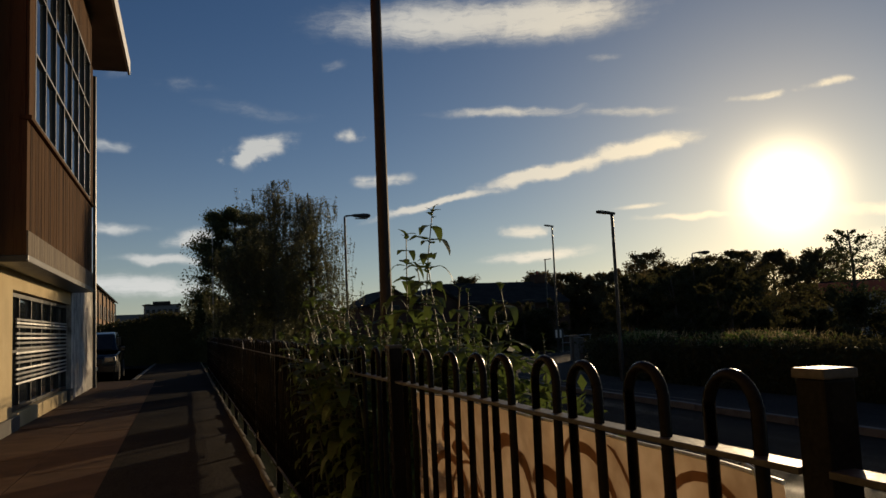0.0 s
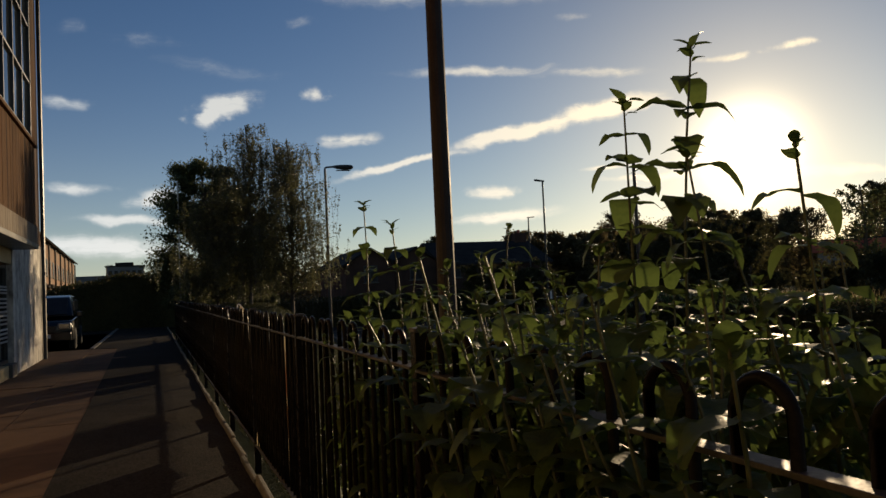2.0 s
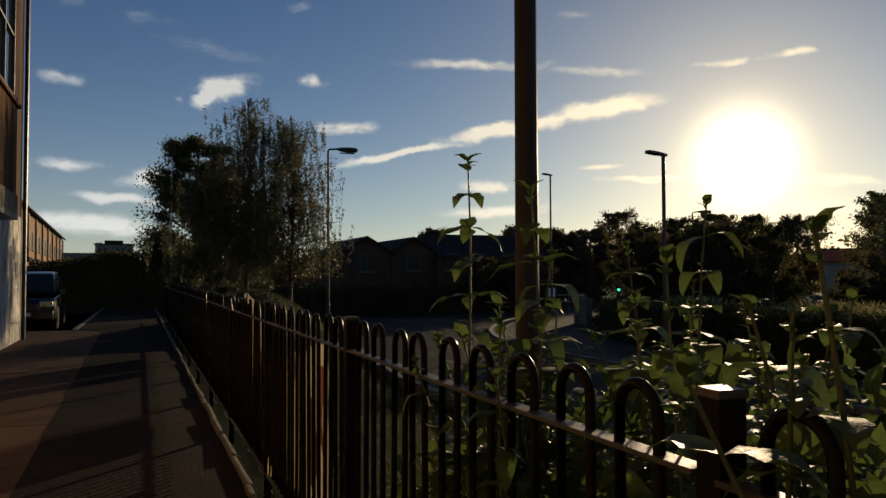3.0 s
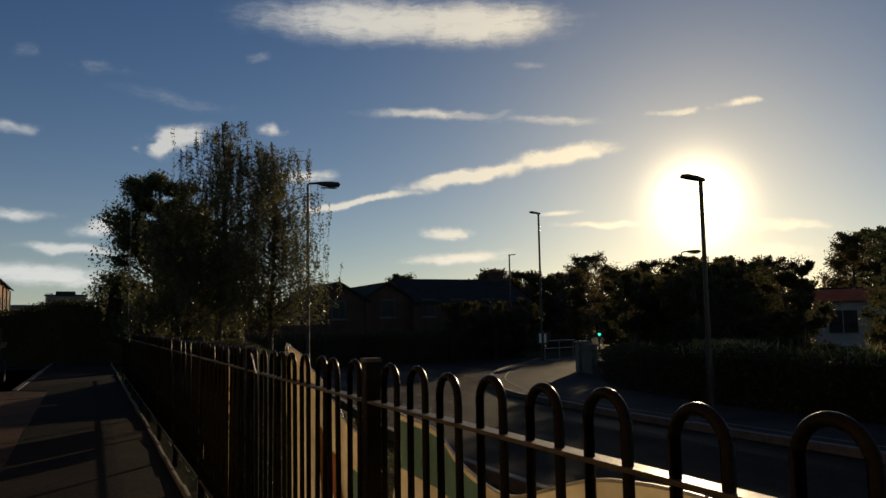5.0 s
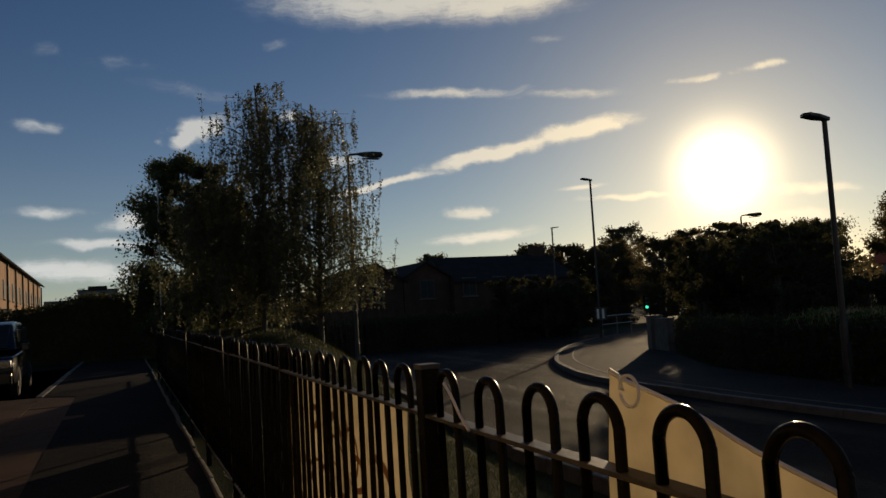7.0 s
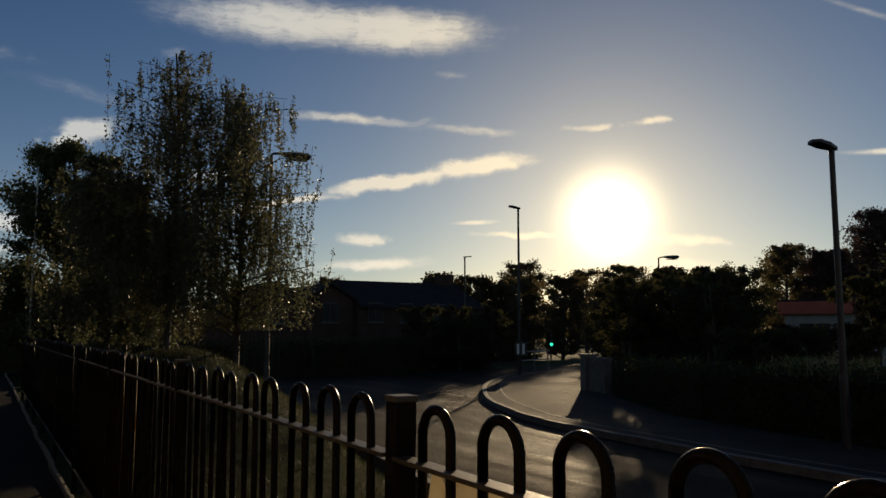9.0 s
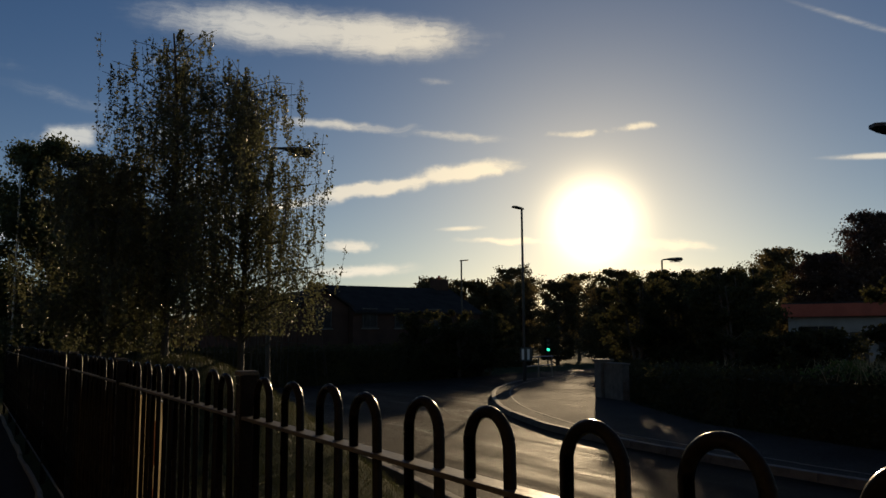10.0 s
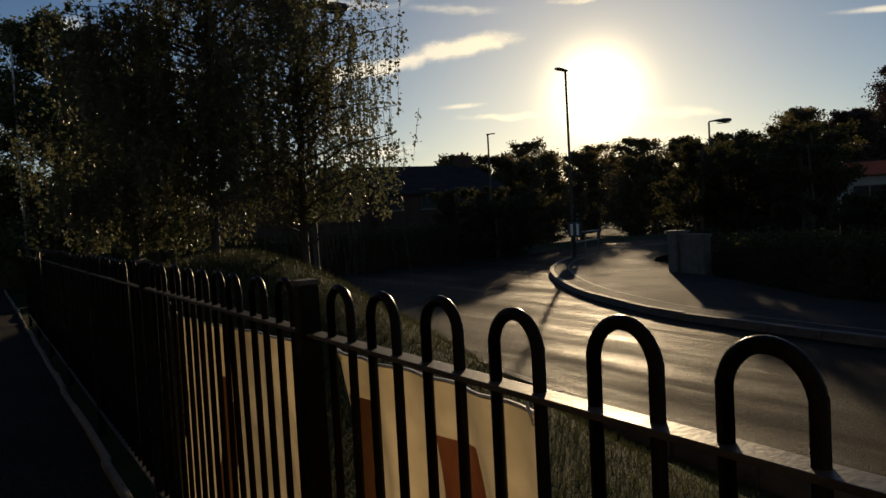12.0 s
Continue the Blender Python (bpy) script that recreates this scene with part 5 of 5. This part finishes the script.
# ---- banners tied behind the railing ----
def build_banner(y0, y1, top, bottom, label, marks=(), seed=0, sag=0.02, cloth="banner", swirls=0):
    """Cloth with soft folds; top(u) and bottom give its edges, marks are printed patches (u, v, du, dv, material)."""
    e = thing("banner", (FENCE_X + 0.045, y0, 0), label, "banner")
    rng = random.Random(seed)
    ph = [rng.uniform(0, 6.28) for _ in range(4)]

    def at(u, v, lift=0.0):
        z = top(u) + (bottom - top(u)) * v
        x = 0.026 * math.sin(9 * u + 2 * v + ph[0]) * (0.3 + v) + 0.018 * math.sin(27 * u + 4 * v + ph[1]) * (0.4 + 0.6 * v) + sag * math.sin(math.pi * u) * v + 0.01 * math.sin(11 * v + ph[2])
        return (x - lift, u * (y1 - y0), z)

    def sheet(u0, u1, v0, v1, nu, nv, lift):
        bm = bmesh.new()
        g = [[bm.verts.new(at(u0 + (u1 - u0) * i / nu, v0 + (v1 - v0) * j / nv, lift)) for i in range(nu + 1)] for j in range(nv + 1)]
        for j in range(nv):
            for i in range(nu):
                bm.faces.new((g[j][i], g[j][i + 1], g[j + 1][i + 1], g[j + 1][i]))
        return bm
    part("cloth", sheet(0, 1, 0, 1, 44, 20, 0), cloth, e, smooth=True)
    for k in range(swirls):
        cu, cv, rad, wid = rng.uniform(0.1, 0.9), rng.uniform(0.15, 0.6), rng.uniform(0.05, 0.22), rng.uniform(0.012, 0.04)
        a0, a1 = rng.uniform(0, 3), rng.uniform(4, 7)
        bm = bmesh.new()
        ribbon = []
        for q in np.linspace(0, 1, 22):
            a = a0 + (a1 - a0) * q
            ribbon.append([bm.verts.new(at(cu + 0.5 * (rad * (1 - 0.4 * q) + o) * math.cos(a), min(0.98, max(0.02, cv + (rad * (1 - 0.4 * q) + o) * math.sin(a))), 0.003)) for o in (-wid / 2, wid / 2)])
        for a, c in zip(ribbon, ribbon[1:]):
            bm.faces.new((a[0], a[1], c[1], c[0]))
        part("printed_swirl", bm, "banner_swirl", e, smooth=True)
    hem = bmesh.new()
    tube(hem, [at(u, 0, 0) for u in np.linspace(0, 1, 24)], 0.004, 6)
    part("hem", hem, "white", e, "pale stitched hem")
    for u, v, du, dv, mat in marks:
        part("printed_patch", sheet(u, u + du, v, v + dv, 8, 8, 0.003), mat, e, smooth=True)
    for u in (0.03, 0.97):
        p = at(u, 0.0)
        part("tie", tube(bmesh.new(), [(p[0], p[1], p[2] - 0.02), (p[0] - 0.01, p[1], p[2] + 0.01), (-0.03, p[1] + 0.004, max(p[2] + 0.02, 1.20))], 0.003, 5), "white", e)
    return e


def P(k):
    return POST_0 + PITCH * k


build_banner(P(0) + 0.12, P(1) - 0.10, lambda u: 1.20 + 0.015 * math.sin(3 * u), 0.24, "orange-beige printed banner tied inside the railing", (), 1, cloth="banner_orange", swirls=34)
build_banner(P(3) + 0.62, P(4) - 0.07, lambda u: 1.205 - 0.12 * math.exp(-((u - 0.5) / 0.2) ** 2), 0.24, "crumpled beige and orange banner on the railing", [(0.08, 0.12, 0.10, 0.6, "banner_red"), (0.24, 0.3, 0.06, 0.5, "banner_swirl"), (0.56, 0.02, 0.42, 0.16, "banner_blue")], 2, 0.05)
build_banner(P(4) + 0.06, 11.13, lambda u: 1.00 + 0.40 * u ** 0.9, 0.24, "sagging beige banner hung by one corner from a hoop", [(0.30, 0.2, 0.22, 0.5, "banner_red"), (0.02, 0.15, 0.2, 0.4, "banner_blue"), (0.6, 0.2, 0.06, 0.6, "banner_swirl")], 3, 0.05)
build_banner(P(5) + 0.35, P(6) - 0.08, lambda u: 1.215, 0.24, "cream printed banner tied below the rail", (), 4, swirls=16)
build_banner(P(7) + 1.27, P(8) - 0.08, lambda u: 1.20, 0.24, "beige banner with red blocks tied to the railing", [(0.30, 0.12, 0.16, 0.22, "banner_red"), (0.22, 0.45, 0.24, 0.14, "banner_red"), (0.8, 0.1, 0.12, 0.5, "banner_swirl")], 5)
build_banner(P(8) + 0.08, P(9) - 0.4, lambda u: 1.19 - 0.06 * u, 0.24, "beige banner with red stripe tied to the railing", [(0.05, 0.2, 0.05, 0.6, "banner_red"), (0.5, 0.2, 0.08, 0.5, "banner_swirl")], 6)

ring = thing("cable_tie", (FENCE_X, 11.02, 1.37), "curled white cable tie on a hoop", "cable tie")
part("loop", tube(bmesh.new(), [(0.0, 0.026 * math.cos(a), 0.008 + 0.026 * math.sin(a)) for a in np.linspace(0, 6.1, 20)], 0.003, 6), "white", ring)
tail = thing("cable_tie", (FENCE_X - 0.03, 11.62, 1.24), "long pale cable tie sticking out above the rail", "cable tie")
part("strap", tube(bmesh.new(), [(0, 0.0, 0.0), (0, 0.05, 0.03), (0, 0.10, 0.075), (0, 0.14, 0.10)], 0.004, 6), "white", tail)


# ---- weeds growing through the railing ----
def leaf_mesh(length, width, droop, seed):
    """An ovate leaf, pointed, folded along its midrib and arching down."""
    r = random.Random(seed)
    bm = bmesh.new()
    rows = []
    n = 7
    for i in range(n + 1):
        s = i / n
        w = width * (math.sin(math.pi * s ** 0.75) ** 0.8) * 0.5 if 0 < i < n else 0.0015
        a = droop * s
        x = length * math.sin(a) / max(droop, 1e-3)
        z = -length * (1 - math.cos(a)) / max(droop, 1e-3) + 0.03 * length * math.sin(9 * s + seed)
        rows.append([bm.verts.new((x, k * w, z + (0.24 * w if k else 0) + 0.16 * w * r.uniform(-1, 1))) for k in (-1, 0, 1)])
    for a, b in zip(rows, rows[1:]):
        for k in range(2):
            bm.faces.new((a[k], b[k], b[k + 1], a[k + 1]))
    me = mesh_of(bm, "leaf")
    me.shade_smooth()
    return me


LEAVES = [leaf_mesh(0.17, 0.085, 1.3, 1), leaf_mesh(0.14, 0.085, 0.8, 2), leaf_mesh(0.18, 0.08, 2.0, 3), leaf_mesh(0.10, 0.05, 0.9, 4)]


def build_weed(x, y, top, seed, lean=(0.0, 0.0), nodes=9, first=0.25, size=1.0, label="tall leafy weed with broad green leaves behind the railing"):
    rng = random.Random(seed)
    z0 = float(land(x, y))
    e = thing("weed", (x, y, z0), label, "plant", "weeds by the railing")
    h = top - z0
    pts = [(lean[0] * s * s + 0.03 * math.sin(5 * s + seed), lean[1] * s * s + 0.03 * math.cos(4 * s + seed), h * s) for s in np.linspace(0, 1, 9)]
    part("stem", tube(bmesh.new(), [(pts[0][0], pts[0][1], -0.05)] + pts[1:], [0.009 - 0.006 * s for s in np.linspace(0, 1, 9)], 6), "stem", e)
    turn = rng.uniform(0, 360)
    for k in range(nodes):
        s = first + (0.995 - first) * k / (nodes - 1)
        i = min(int(s * 8), 7)
        f = s * 8 - i
        p = [a + (b - a) * f for a, b in zip(pts[i], pts[i + 1])]
        turn += 90 + rng.uniform(-25, 25)
        big = size * (1.15 - 0.4 * max(0, s - 0.75) / 0.25) * rng.uniform(0.75, 1.2)
        if s > 0.965:
            big *= 0.75
            for q in range(4):
                l = part("leaf", LEAVES[rng.choice((1, 3))], "leaf", e)
                b = big * rng.uniform(0.5, 0.9)
                l.matrix_basis = pose(p[0], p[1], p[2] - 0.012 * q, 0, -rng.uniform(20, 75), turn + 45 + 95 * q + rng.uniform(-20, 20)) @ Matrix.Diagonal((b, b, b, 1))
        for side in (0, 180):
            l = part("leaf", rng.choice(LEAVES[:3]) if s < 0.965 else LEAVES[3], "leaf", e)
            up = rng.uniform(0, 32) + (35 if s > 0.965 else 0)
            l.matrix_basis = pose(*p, 0, -up, turn + side + rng.uniform(-15, 15)) @ Matrix.Diagonal((big, big, big, 1))
            if s < 0.93:
                l = part("leaf", LEAVES[rng.choice((1, 3))], "leaf", e)
                small = big * rng.uniform(0.5, 0.85)
                l.matrix_basis = pose(p[0], p[1], p[2] + rng.uniform(-0.03, 0.03), rng.uniform(-20, 20), -rng.uniform(-10, 40), turn + side + rng.uniform(50, 130)) @ Matrix.Diagonal((small, small, small, 1))
    return e


build_weed(1.36, 4.92, 2.17, 1, (0.10, -0.05), 23, 0.1, 1.1, "tallest weed, its leafy stem rising well above the railing")
build_weed(1.33, 4.98, 2.04, 2, (-0.03, 0.03), 20, 0.1, 1.1, "tall weed with long arching leaves")
rng = random.Random(21)
for k in range(80):
    y = rng.uniform(3.9, 6.9)
    x = FENCE_X + 0.08 + rng.random() ** 1.5 * 1.1
    near = 1 - abs(y - 5.2) / 3.6
    top = rng.uniform(1.15, 1.42) + 0.28 * max(0, near) * rng.random()
    build_weed(x, y, top, 100 + k, (rng.uniform(-0.25, 0.15), rng.uniform(-0.15, 0.15)), rng.randint(12, 15), 0.12, rng.uniform(0.62, 1.0))
for k in range(8):
    y = 4.0 + 0.16 * k + rng.uniform(-0.1, 0.1)
    build_weed(FENCE_X + rng.uniform(0.05, 0.12), y, rng.uniform(1.22, 1.5), 400 + k, (rng.uniform(-0.3, -0.12), rng.uniform(-0.15, 0.15)), rng.randint(12, 15), 0.15, rng.uniform(0.65, 0.95))
for x, y, top, seed in ((1.02, 6.9, 1.95, 311), (1.05, 6.5, 1.80, 312), (1.35, 4.67, 1.82, 313), (1.35, 4.37, 1.78, 314), (1.7, 4.2, 1.66, 301), (1.15, 3.75, 1.62, 302), (1.5, 6.4, 1.78, 303), (1.1, 6.7, 1.62, 304), (1.9, 5.6, 1.7, 305), (1.7, 6.9, 1.66, 306), (2.2, 6.2, 1.55, 307)):
    build_weed(x, y, top, seed, (rng.uniform(-0.1, 0.1), rng.uniform(-0.1, 0.1)), 15, 0.15, 0.9)


u = np.random.default_rng(77)
n = 6900
uy = 3.85 + 3.25 * u.random(n)
ux = FENCE_X + 0.03 + 1.35 * u.random(n) ** 1.3
uz = land(ux, uy) + (1.34 - land(ux, uy)) * u.random(n) ** 0.7 * (0.86 + 0.14 * np.sin(uy * 3.1 + ux * 5)) * (1 - 0.3 * smooth_step(6.2, 7.2, uy) - 0.25 * (1 - smooth_step(3.3, 4.2, uy)))
me = leaves_mesh("undergrowth", np.stack((ux, uy, uz), 1), u.normal(size=(n, 3)) + np.array([0, 0, 0.8]), 0.105 * u.uniform(0.5, 1.4, n), "leaf", 0.5, u)
tagged(part("undergrowth", me, "leaf"), "tangled leafy undergrowth pressing against the railing", "undergrowth", kind="stuff")


# ---- grass, seed heads, far woods ----
def blades(name, pts, height, width, mat, seed, label, category):
    rng = np.random.default_rng(seed)
    p = np.asarray(pts, float)
    k = len(p)
    h = height * rng.uniform(0.4, 1.3, (k, 1))
    a = rng.uniform(0, 2 * np.pi, k)
    side = np.stack((np.cos(a), np.sin(a), np.zeros(k)), 1) * width
    bend = np.concatenate((rng.normal(size=(k, 2)) * 0.45, np.ones((k, 1))), 1) * h
    v = np.stack((p - side, p + side, p + bend), 1).reshape(-1, 3)
    f = (np.arange(k)[:, None] * 3 + [0, 1, 2]).tolist()
    me = bpy.data.meshes.new(name)
    me.from_pydata(v.tolist(), [], f)
    tagged(part(name, me, mat), label, category, kind="stuff")


g = np.random.default_rng(5)
n = 110000
gy = 3 + 29 * g.random(n)
gx = 0.86 + (np.interp(gy, [q[1] for q in NEAR_LINE], [q[0] for q in NEAR_LINE]) - 1.0) * g.random(n) ** 1.1
blades("grass", np.stack((gx, gy, land(gx, gy) - 0.01), 1), 0.085, 0.004, "blade", 6, "rough grass on the bank and mound", "grass")
HEDGE_Y, HEDGE_X = [-8, 20, 24.6, 28.2, 31.6], [13.3, 13.4, 14.2, 16.2, 18.6]


def tufts(n, spread):
    """Places along the hedge top where weeds stand thick: two long tufts and a thin scatter."""
    y = np.where(g.random(n) < 0.55, g.normal(16.3, 0.95 * spread, n), g.normal(21.6, 0.6 * spread, n))
    y = np.where(g.random(n) < 0.05, g.uniform(9, 31, n), y)
    return np.interp(y, HEDGE_Y, HEDGE_X), y


gx, gy = tufts(1700, 1.0)
gx = gx + 0.3 + g.normal(size=1700) * 0.35
gz = 0.60 - 0.24 * smooth_step(22, 33, gy)
blades("seed_heads", np.stack((gx, gy, gz), 1), 0.36, 0.012, "flower", 7, "pale seed heads and weeds along the hedge top", "weeds")


n = 2400
hx, hy = tufts(n, 1.1)
hx = hx + g.normal(size=n) * 0.3
hz = 0.62 - 0.24 * smooth_step(22, 33, hy) + 0.36 * g.random(n) * (0.4 + 0.6 * np.sin(hy * 2.2) ** 2)
me = leaves_mesh("hedge_weeds", np.stack((hx, hy, hz), 1), g.normal(size=(n, 3)), 0.11 * g.uniform(0.5, 1.4, n), "leaf", 0.5, g)
tagged(part("hedge_weeds", me, "leaf"), "light green shoots standing out of the hedge top", "weeds", kind="stuff")


def build_woods():
    rng = np.random.default_rng(8)
    c = []
    for az in np.arange(-40, 118, 0.5):
        d = rng.uniform(170, 260)
        x, y = polar(az, d)
        h = rng.uniform(5.0, 8.0) * (0.62 if -8 < az < 6 else 1.0)
        q = rng.normal(size=(170, 3)) * np.array([2.4, 2.4, 0.36 * h])
        c.append(np.array([x, y, 0.36 * h]) + q)
    c = np.concatenate(c)
    me = leaves_mesh("distant_woods", c, rng.normal(size=c.shape), 1.4 * rng.uniform(0.6, 1.4, len(c)), "far_leaf", rng=rng)
    tagged(part("distant_woods", me, "far_leaf"), "band of far dark woods along the horizon", "woods", kind="stuff")


build_woods()


# ---- kerbs and paving, piece by piece ----
stone = mesh_of(box(bmesh.new(), (-0.455, -0.065, -0.25), (0.455, 0.065, 0), 0.014), "kerbstone")
pavement = bpy.data.objects["pavement"]
rng = random.Random(31)
for x, y, h in along(KERB_LINE, 0.92):
    if 9 < y < 43.5 and x < 30:
        q = part("kerbstone", stone, "kerb", pavement)
        q.matrix_basis = pose(x + 0.06, y, WALK_Z + 0.012 + rng.uniform(-0.006, 0.006), 0, 0, math.degrees(h) + rng.uniform(-0.6, 0.6))
road = bpy.data.objects["road"]
for x, y, h in along(NEAR_LINE, 0.92):
    if 10 < y < 41:
        q = part("kerbstone", stone, "kerb", road)
        q.matrix_basis = pose(x - 0.06, y, ROAD_Z + 0.07 + rng.uniform(-0.008, 0.008), 0, 0, math.degrees(h) + rng.uniform(-0.8, 0.8))
edge = mesh_of(box(bmesh.new(), (-0.455, -0.025, -0.12), (0.455, 0.025, 0), 0.006), "edging")
for x, y, h in along([(a + 0.5, b - 0.3) for a, b in KERB_LINE], 0.92):
    if 14 < y < 40 and x < 24:
        q = part("edging_stone", edge, "kerb", pavement)
        q.matrix_basis = pose(x, y, WALK_Z + 0.006, 0, 0, math.degrees(h))
footpath = bpy.data.objects["footpath"]
edge = mesh_of(box(bmesh.new(), (0, 0.004, -0.25), (0.042, 0.906, 0), 0.012), "edging")
for k in range(-4, 46):
    q = part("edging_stone", edge, "moss_kerb", footpath)
    q.matrix_basis = pose(0.655 + rng.uniform(-0.012, 0.012), 0.91 * k, PATH_Z + 0.045 + rng.uniform(-0.02, 0.012), rng.uniform(-0.8, 0.8), rng.uniform(-4, 4), rng.uniform(-0.8, 0.8))
bm = bmesh.new()
prism(bm, [(-6.5, -14), (-0.625, -14), (-0.985, COURT_END - 0.6), (-1.64, COURT_END + 0.02), (-6.5, COURT_END + 0.02)], -0.25, PATH_Z - 0.012)
forecourt = tagged(part("forecourt", bm, "paving"), "brown concrete forecourt in front of the building", "paving", kind="structure")
bays = {}
for k in range(-2, 15):
    for c, (xa, xb) in enumerate(((-2.64, -1.66), (-1.65, -0.64))):
        if c not in bays:
            bays[c] = mesh_of(box(bmesh.new(), (xa, 0.005, -0.06), (xb, 1.795, 0), 0.005), "slab")
        q = part("slab", bays[c], "paving", forecourt)
        q.matrix_basis = pose(0.0, 1.8 * k + 0.6 * c, PATH_Z - 0.004 + rng.uniform(-0.003, 0.003), rng.uniform(-0.1, 0.1), rng.uniform(-0.1, 0.1))
bm = bmesh.new()
prism(bm, [(-12, COURT_END + 0.03), (-1.76, COURT_END + 0.03), (-1.64, PATH_END + 0.7), (2.5, PATH_END + 0.2), (2.5, 45.2), (-12, 46.4)], -0.3, SIDE_Z)
side_street = tagged(part("side_street", bm, "asphalt"), "dark asphalt side street beyond the forecourt", "road", kind="structure")
for x, y, h in along([(-1.70, COURT_END + 0.5), (-1.58, PATH_END + 0.6)], 0.92):
    q = part("kerbstone", stone, "kerb", side_street)
    q.matrix_basis = pose(x, y, PATH_Z + 0.012 + rng.uniform(-0.006, 0.006), 0, 0, math.degrees(h) + rng.uniform(-0.6, 0.6))
